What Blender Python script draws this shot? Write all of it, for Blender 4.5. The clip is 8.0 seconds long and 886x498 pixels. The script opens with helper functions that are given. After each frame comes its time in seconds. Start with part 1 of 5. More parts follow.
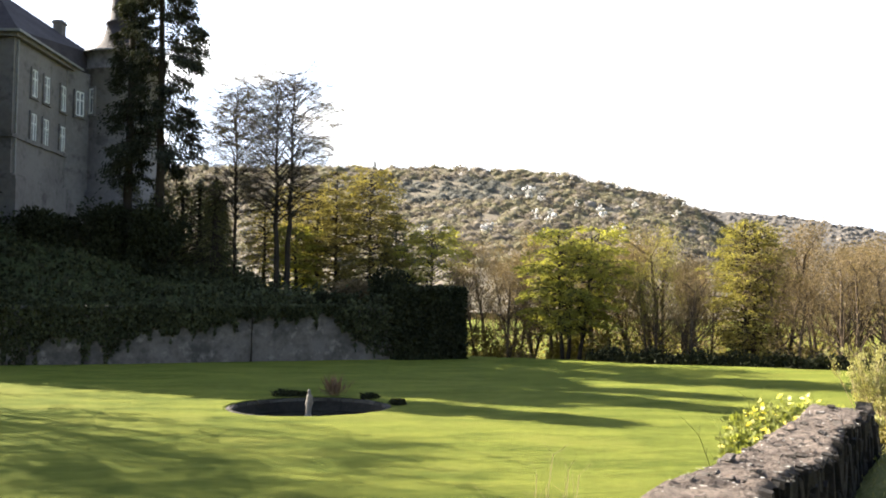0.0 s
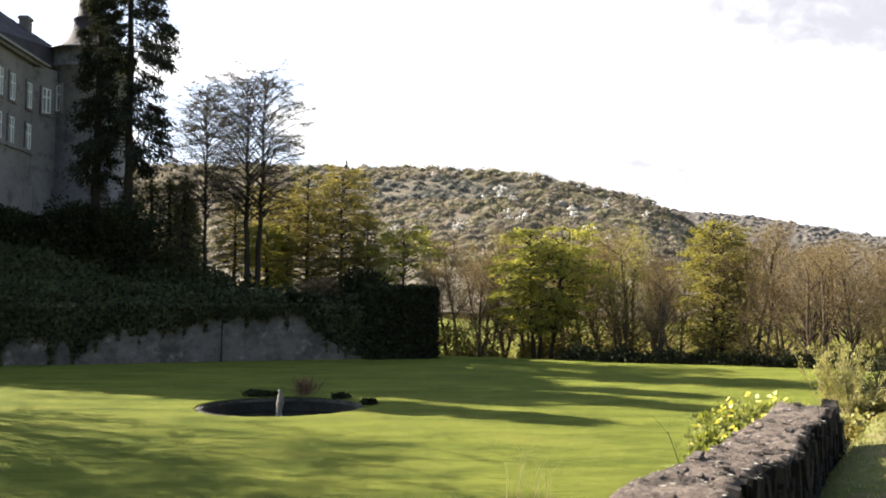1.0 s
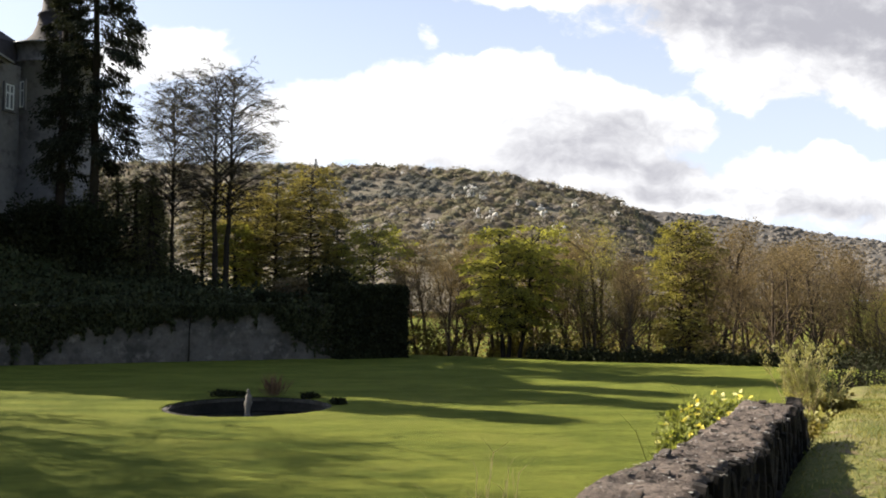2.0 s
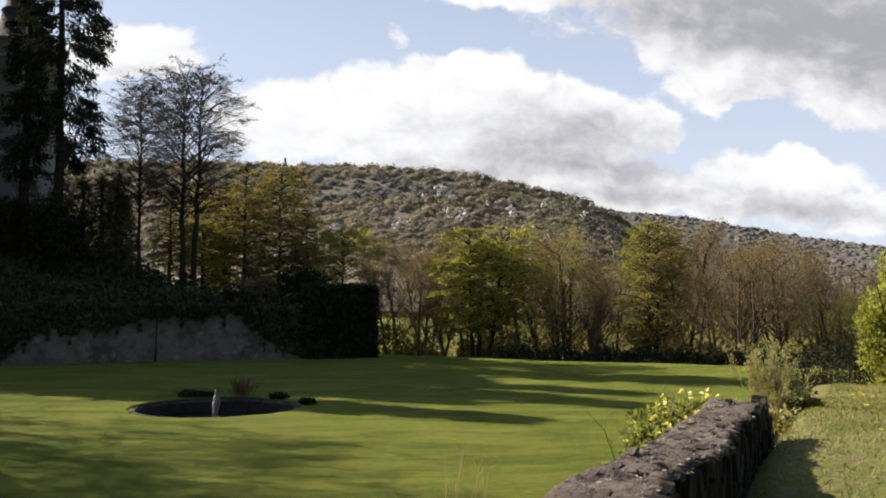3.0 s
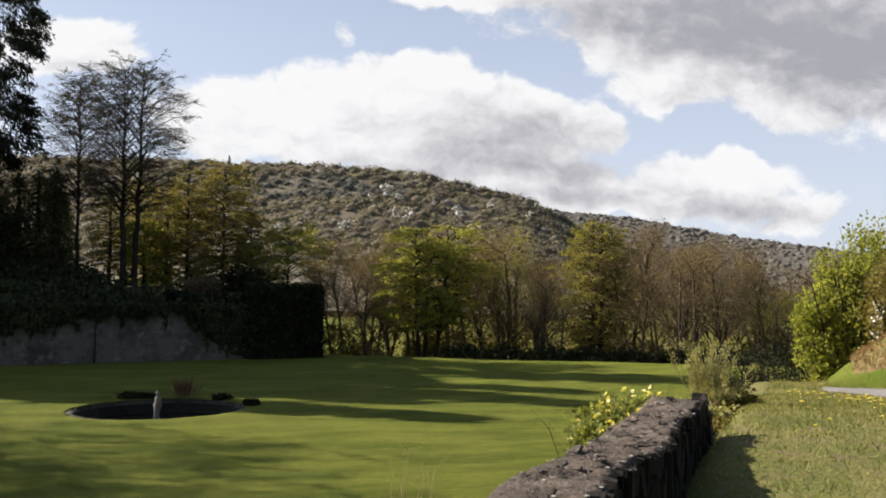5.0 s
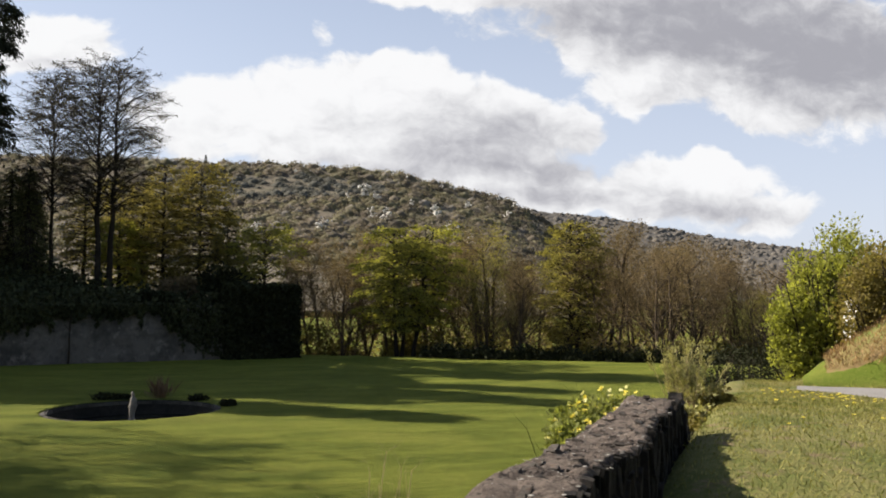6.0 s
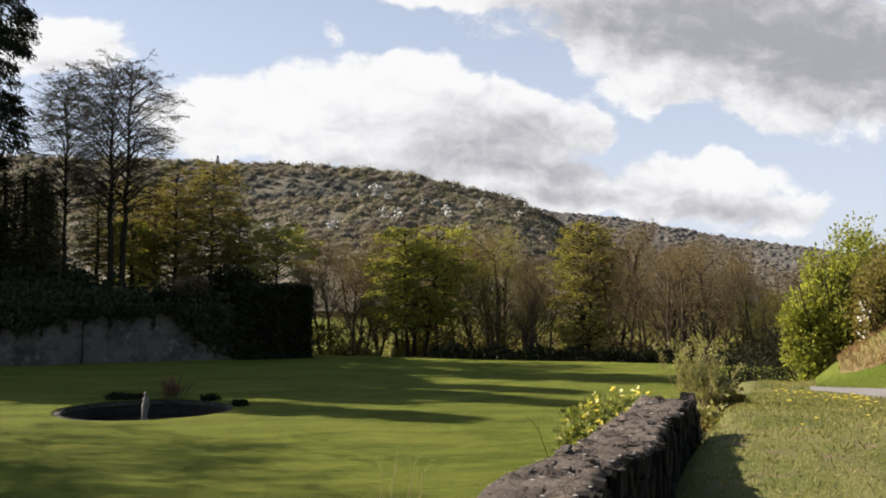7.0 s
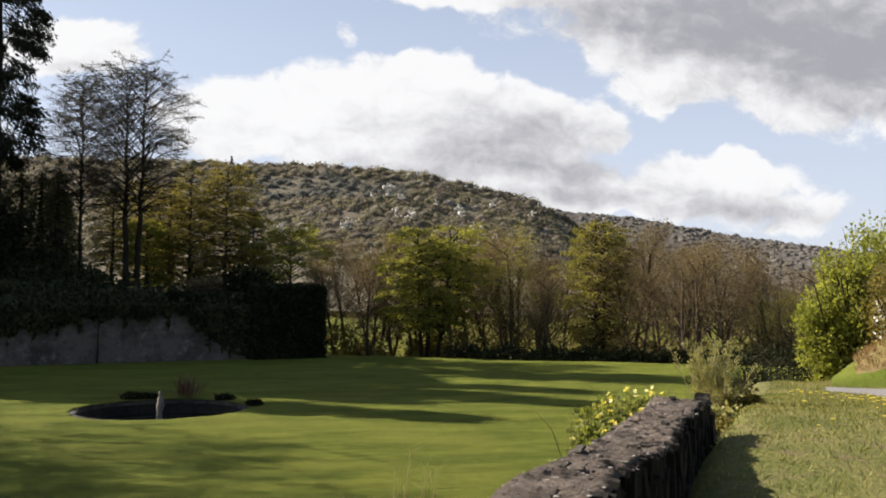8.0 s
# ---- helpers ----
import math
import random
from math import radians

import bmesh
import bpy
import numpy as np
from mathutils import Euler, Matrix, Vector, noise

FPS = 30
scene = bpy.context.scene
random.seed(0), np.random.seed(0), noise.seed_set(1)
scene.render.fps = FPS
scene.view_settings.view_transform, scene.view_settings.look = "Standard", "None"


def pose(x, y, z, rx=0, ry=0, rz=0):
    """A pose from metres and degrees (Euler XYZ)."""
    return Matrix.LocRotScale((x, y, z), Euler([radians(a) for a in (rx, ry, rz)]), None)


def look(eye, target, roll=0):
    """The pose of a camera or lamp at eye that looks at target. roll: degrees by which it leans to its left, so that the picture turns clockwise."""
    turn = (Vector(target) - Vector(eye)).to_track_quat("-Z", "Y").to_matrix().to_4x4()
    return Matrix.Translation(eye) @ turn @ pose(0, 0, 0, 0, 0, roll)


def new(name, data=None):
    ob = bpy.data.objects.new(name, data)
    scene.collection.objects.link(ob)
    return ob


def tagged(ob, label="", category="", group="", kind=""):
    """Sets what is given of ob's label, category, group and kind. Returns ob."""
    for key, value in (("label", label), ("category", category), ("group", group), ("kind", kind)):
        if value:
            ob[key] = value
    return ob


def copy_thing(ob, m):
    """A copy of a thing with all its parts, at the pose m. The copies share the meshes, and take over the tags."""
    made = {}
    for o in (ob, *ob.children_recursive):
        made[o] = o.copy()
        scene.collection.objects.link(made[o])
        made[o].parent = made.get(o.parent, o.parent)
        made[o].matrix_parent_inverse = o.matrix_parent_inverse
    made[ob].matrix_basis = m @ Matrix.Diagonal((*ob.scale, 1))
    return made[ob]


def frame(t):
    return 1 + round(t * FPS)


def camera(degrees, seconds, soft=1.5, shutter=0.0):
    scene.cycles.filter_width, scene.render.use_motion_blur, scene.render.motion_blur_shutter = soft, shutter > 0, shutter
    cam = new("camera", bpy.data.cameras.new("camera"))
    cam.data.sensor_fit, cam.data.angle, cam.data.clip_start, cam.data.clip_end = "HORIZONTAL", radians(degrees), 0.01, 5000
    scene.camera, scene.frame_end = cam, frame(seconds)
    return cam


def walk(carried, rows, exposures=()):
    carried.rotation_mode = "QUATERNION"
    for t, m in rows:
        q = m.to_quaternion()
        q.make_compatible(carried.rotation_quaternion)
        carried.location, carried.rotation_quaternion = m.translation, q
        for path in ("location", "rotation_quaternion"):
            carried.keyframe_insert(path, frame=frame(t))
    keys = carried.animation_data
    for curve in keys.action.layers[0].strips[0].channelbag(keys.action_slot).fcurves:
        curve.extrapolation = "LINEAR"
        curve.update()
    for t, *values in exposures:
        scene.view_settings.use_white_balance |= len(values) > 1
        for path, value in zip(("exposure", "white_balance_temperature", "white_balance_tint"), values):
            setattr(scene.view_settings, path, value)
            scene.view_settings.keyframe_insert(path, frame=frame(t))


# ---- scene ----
cam = camera(53.5, 8.0, soft=1.9)
EYE = 3.2
# seconds, yaw, pitch, roll: the camera turns where it stands
ROWS = [
    (0.0, -0.017, 3.3, -0.3), (0.5, -0.869, 3.302, -0.289), (1.0, -1.857, 3.271, -0.26), (1.5, -2.832, 3.239, -0.253),
    (1.7, -3.22, 3.236, -0.252), (2.8, -5.44, 3.222, -0.246), (3.0, -5.791, 3.22, -0.244), (3.5, -6.658, 3.216, -0.235),
    (4.0, -7.604, 3.212, -0.23), (4.5, -8.437, 3.205, -0.205), (4.7, -8.79, 3.205, -0.2), (5.8, -10.47, 3.205, -0.165),
    (6.0, -10.739, 3.205, -0.162), (6.2, -11.02, 3.208, -0.15), (6.5, -11.316, 3.213, -0.135), (6.6, -11.1, 3.213, -0.137),
    (6.7, -10.87, 3.214, -0.139), (6.8, -10.58, 3.214, -0.141), (7.0, -10.007, 3.215, -0.143), (7.2, -9.78, 3.215, -0.14),
    (7.5, -9.527, 3.215, -0.138), (8.0, -9.142, 3.213, -0.149),
]
EXPOSURES = [(0.0, 2.62), (0.5, 2.52), (1.0, 2.26), (1.5, 1.92), (3.0, 1.31), (3.5, 1.26), (4.5, 1.23), (8.0, 1.25)]
walk(cam, [(t, pose(0, 0, EYE, 90 + p, r, w)) for t, w, p, r in ROWS], EXPOSURES)

# ---- light ----
SUN_EL = radians(32)
SUN_WAY = Vector((-0.857 * math.cos(SUN_EL), 0.515 * math.cos(SUN_EL), math.sin(SUN_EL)))  # towards the sun
sun = new("sun", bpy.data.lights.new("sun", "SUN"))
sun.data.energy, sun.data.angle, sun.data.color = 5.0, radians(0.55), (1.0, 0.9, 0.74)
sun.matrix_world = look((-60, 40, 60), Vector((-60, 40, 60)) - SUN_WAY)


class Nodes:
    """Short hand for node trees."""

    def __init__(self, tree):
        self.tree = tree
        tree.nodes.clear()

    def add(self, kind, **values):
        node = self.tree.nodes.new(kind)
        for key, value in values.items():
            if key == "op":
                node.operation = value
            elif key == "blend":
                node.data_type, node.blend_type = "RGBA", value
        return node

    def plug(self, value, socket):
        if isinstance(value, bpy.types.NodeSocket):
            self.tree.links.new(value, socket)
        elif value is not None:
            socket.default_value = value

    def math(self, op, a, b=None, c=None, clamp=False):
        node = self.add("ShaderNodeMath", op=op)
        node.use_clamp = clamp
        for i, v in enumerate((a, b, c)):
            self.plug(v, node.inputs[i])
        return node.outputs[0]

    def vec(self, op, a, b=None):
        node = self.add("ShaderNodeVectorMath", op=op)
        self.plug(a, node.inputs[0])
        self.plug(b, node.inputs[1])
        return node.outputs[0]

    def noise(self, vector, scale, detail=4.0, rough=0.55, distortion=0.0):
        node = self.add("ShaderNodeTexNoise")
        self.plug(vector, node.inputs["Vector"])
        node.inputs["Scale"].default_value, node.inputs["Detail"].default_value = scale, detail
        node.inputs["Roughness"].default_value, node.inputs["Distortion"].default_value = rough, distortion
        return node.outputs["Fac"]

    def span(self, value, a, b, c=0.0, d=1.0):
        node = self.add("ShaderNodeMapRange")
        node.interpolation_type = "SMOOTHSTEP"
        self.plug(value, node.inputs["Value"])
        for key, v in zip(("From Min", "From Max", "To Min", "To Max"), (a, b, c, d)):
            node.inputs[key].default_value = v
        return node.outputs["Result"]

    def mix(self, fac, a, b, blend="MIX"):
        node = self.add("ShaderNodeMix", blend=blend)
        self.plug(fac, node.inputs[0])
        self.plug((*a, 1) if isinstance(a, tuple) else a, node.inputs[6])
        self.plug((*b, 1) if isinstance(b, tuple) else b, node.inputs[7])
        return node.outputs[2]


# Clouds: centre and half size as slopes right and up from straight ahead, and weight
CLOUDS = [
    (0.092, 0.203, 0.222, 0.059, 0.95), (-0.011, 0.213, 0.129, 0.049, 0.85), (0.125, 0.254, 0.087, 0.037, 0.9), (0.253, 0.202, 0.104, 0.054, 0.9),
    (0.346, 0.202, 0.042, 0.034, 0.75), (-0.086, 0.194, 0.075, 0.058, 0.7), (0.532, 0.327, 0.254, 0.082, 1.0), (0.659, 0.29, 0.205, 0.076, 0.95),
    (0.421, 0.249, 0.073, 0.031, 0.75), (0.506, 0.137, 0.111, 0.043, 0.95), (0.522, 0.165, 0.037, 0.028, 0.75), (0.42, 0.128, 0.079, 0.031, 0.75),
    (0.17, 0.152, 0.10, 0.027, 0.85), (0.351, 0.118, 0.06, 0.02, 0.8), (0.602, 0.111, 0.083, 0.028, 0.7), (0.05, 0.305, 0.024, 0.034, 0.5), (0.03, 0.34, 0.05, 0.016, 0.3), (-0.257, 0.273, 0.078, 0.035, 0.85),
    (0.198, 0.365, 0.181, 0.027, 0.8), (0.294, 0.139, 0.105, 0.036, 0.9), (0.587, 0.09, 0.068, 0.017, 0.6), (-0.421, 0.195, 0.114, 0.073, 0.7),
    (0.897, 0.3, 0.254, 0.089, 0.85), (-0.164, 0.429, 0.189, 0.039, 0.6),
]
GREYS = [
    (0.2, 0.185, 0.13, 0.045, 0.72), (0.27, 0.16, 0.13, 0.03, 0.95), (0.054, 0.15, 0.158, 0.025, 0.55), (0.172, 0.143, 0.178, 0.023, 0.7),
    (0.26, 0.178, 0.13, 0.05, 0.85), (0.569, 0.343, 0.265, 0.075, 1.2), (0.437, 0.336, 0.171, 0.042, 1.0), (0.706, 0.299, 0.208, 0.073, 1.2), (0.47, 0.112, 0.11, 0.022, 0.7),
    (0.58, 0.101, 0.09, 0.02, 0.7), (0.321, 0.126, 0.142, 0.02, 0.8), (-0.232, 0.252, 0.06, 0.016, 0.4),
]

world = bpy.data.worlds.new("world")
scene.world = world
world.use_nodes = True
k = Nodes(world.node_tree)
way = k.add("ShaderNodeTexCoord").outputs["Generated"]
sep = k.add("ShaderNodeSeparateXYZ")
k.plug(way, sep.inputs[0])
ahead = k.math("MAXIMUM", sep.outputs[1], 0.05)
flat = k.add("ShaderNodeCombineXYZ")
k.plug(k.math("DIVIDE", sep.outputs[0], ahead), flat.inputs[0])
k.plug(k.math("DIVIDE", sep.outputs[2], ahead), flat.inputs[1])
front = k.span(sep.outputs[1], 0.25, 0.6)


def blobs(place, rows):
    """Soft lumps of the sky, joined."""
    sx = k.add("ShaderNodeSeparateXYZ")
    k.plug(place, sx.inputs[0])
    total = None
    for cx, cz, rx, rz, weight in rows:
        a = k.math("MULTIPLY_ADD", sx.outputs[0], 1 / rx, -cx / rx)
        b = k.math("MULTIPLY_ADD", sx.outputs[1], 1 / rz, -cz / rz)
        r2 = k.math("ADD", k.math("MULTIPLY", a, a), k.math("MULTIPLY", b, b))
        bump = k.math("MULTIPLY", k.math("EXPONENT", k.math("MULTIPLY", r2, -0.8)), weight)
        total = bump if total is None else k.math("SMOOTH_MAX", total, bump, 0.15)
    return total


swirl = k.add("ShaderNodeTexNoise")
k.plug(flat.outputs[0], swirl.inputs["Vector"])
swirl.inputs["Scale"].default_value, swirl.inputs["Detail"].default_value = 14.0, 3.0
bent = k.vec("ADD", flat.outputs[0], k.vec("MULTIPLY", k.vec("SUBTRACT", swirl.outputs["Color"], (0.5, 0.5, 0.5)), (0.05, 0.04, 0.0)))
stretched = k.vec("MULTIPLY", bent, (1.0, 1.5, 1.0))
puffs = k.noise(stretched, 8.0, 9.0, 0.62)
here = k.math("ADD", blobs(bent, CLOUDS), k.math("MULTIPLY_ADD", puffs, 1.1, -0.55))
lit_side = k.noise(k.vec("ADD", stretched, (-0.012, 0.03, 0.0)), 8.0, 5.0, 0.6)
cover_front = k.span(here, 0.33, 0.50)
cover_back = k.span(k.noise(way, 2.2, 6.0, 0.6), 0.55, 0.69)
cover = k.add("ShaderNodeMix")
k.plug(front, cover.inputs[0]), k.plug(cover_back, cover.inputs[2]), k.plug(cover_front, cover.inputs[3])
relief = k.math("MULTIPLY", k.math("SUBTRACT", lit_side, puffs), 1.7)
shade = k.span(k.math("ADD", k.math("MULTIPLY", blobs(bent, GREYS), 0.95), relief), 0.05, 1.15)
sky = k.add("ShaderNodeTexSky")
sky.sky_type, sky.sun_disc = "NISHITA", False
sky.sun_elevation, sky.sun_rotation = SUN_EL, math.atan2(SUN_WAY.x, SUN_WAY.y)
sky.air_density, sky.dust_density = 1.0, 1.0
clear_sky = k.mix(1.0, sky.outputs[0], (0.05, 0.05, 0.05), "MULTIPLY")
haze = k.math("MULTIPLY", k.span(sep.outputs[2], 0.5, 0.0, 0.35, 0.75), front)
clear = k.mix(haze, clear_sky, (0.325, 0.347, 0.415))
cloud_colour = k.mix(shade, (0.405, 0.405, 0.41), (0.172, 0.172, 0.19))
back = k.add("ShaderNodeBackground")
k.plug(k.mix(cover.outputs[0], clear, cloud_colour), back.inputs[0])
back.inputs[1].default_value = 1.0
k.plug(back.outputs[0], k.add("ShaderNodeOutputWorld").inputs[0])


# ---- materials ----
def material(name, a, b, scale, rough=0.85, bump=0.3, fine=None, island=0.0, object_random=0.0, spots=None, clear=0.0, metal=0.0,
             bump_scale=None, third=None, depth=0.03, gloss=0.2, tint=(1.1, 1.1, 0.55)):
    """Two colours mixed by noise at two scales, with relief. spots: (colour, scale, from, to). clear: share of light let through."""
    m = bpy.data.materials.new(name)
    m.use_nodes = True
    n = Nodes(m.node_tree)
    geo = n.add("ShaderNodeNewGeometry")
    place = geo.outputs["Position"]
    coarse = n.noise(place, scale, 3.0)
    small = n.noise(place, fine or scale * 9, 5.0, 0.65)
    mixed = n.math("ADD", n.math("MULTIPLY", coarse, 0.55), n.math("MULTIPLY", small, 0.45))
    colour = n.mix(n.span(mixed, 0.36, 0.64), a, b)
    if third:
        colour = n.mix(n.span(n.noise(place, scale * 2.7, 5.0, 0.7), 0.52, 0.68), colour, third)
    if spots:
        fleck, size, lo, hi = spots
        colour = n.mix(n.span(n.noise(place, size, 3.0, 0.6), lo, hi), colour, fleck)
    if island:
        v = n.span(geo.outputs["Random Per Island"], 0, 1, 1 - island, 1 + island)
        colour = n.mix(1.0, colour, n.vec("MULTIPLY", v, (1, 1, 1)), "MULTIPLY")
    if object_random:
        v = n.span(n.add("ShaderNodeObjectInfo").outputs["Random"], 0, 1, 1 - object_random, 1 + object_random)
        colour = n.mix(1.0, colour, n.vec("MULTIPLY", v, (1, 1, 1)), "MULTIPLY")
    p = n.add("ShaderNodeBsdfPrincipled")
    n.plug(colour, p.inputs["Base Color"])
    p.inputs["Roughness"].default_value, p.inputs["Metallic"].default_value = rough, metal
    p.inputs["Specular IOR Level"].default_value = gloss
    if bump:
        relief = n.add("ShaderNodeBump")
        relief.inputs["Strength"].default_value, relief.inputs["Distance"].default_value = bump, depth
        n.plug(n.noise(place, bump_scale or (fine or scale * 9), 6.0, 0.65), relief.inputs["Height"])
        n.plug(relief.outputs[0], p.inputs["Normal"])
    out = p.outputs[0]
    if clear:
        t = n.add("ShaderNodeBsdfTranslucent")
        n.plug(n.mix(1.0, colour, tint, "MULTIPLY"), t.inputs[0])
        blend = n.add("ShaderNodeMixShader")
        blend.inputs[0].default_value = clear
        n.plug(out, blend.inputs[1]), n.plug(t.outputs[0], blend.inputs[2])
        out = blend.outputs[0]
    n.plug(out, n.add("ShaderNodeOutputMaterial").inputs[0])
    return m


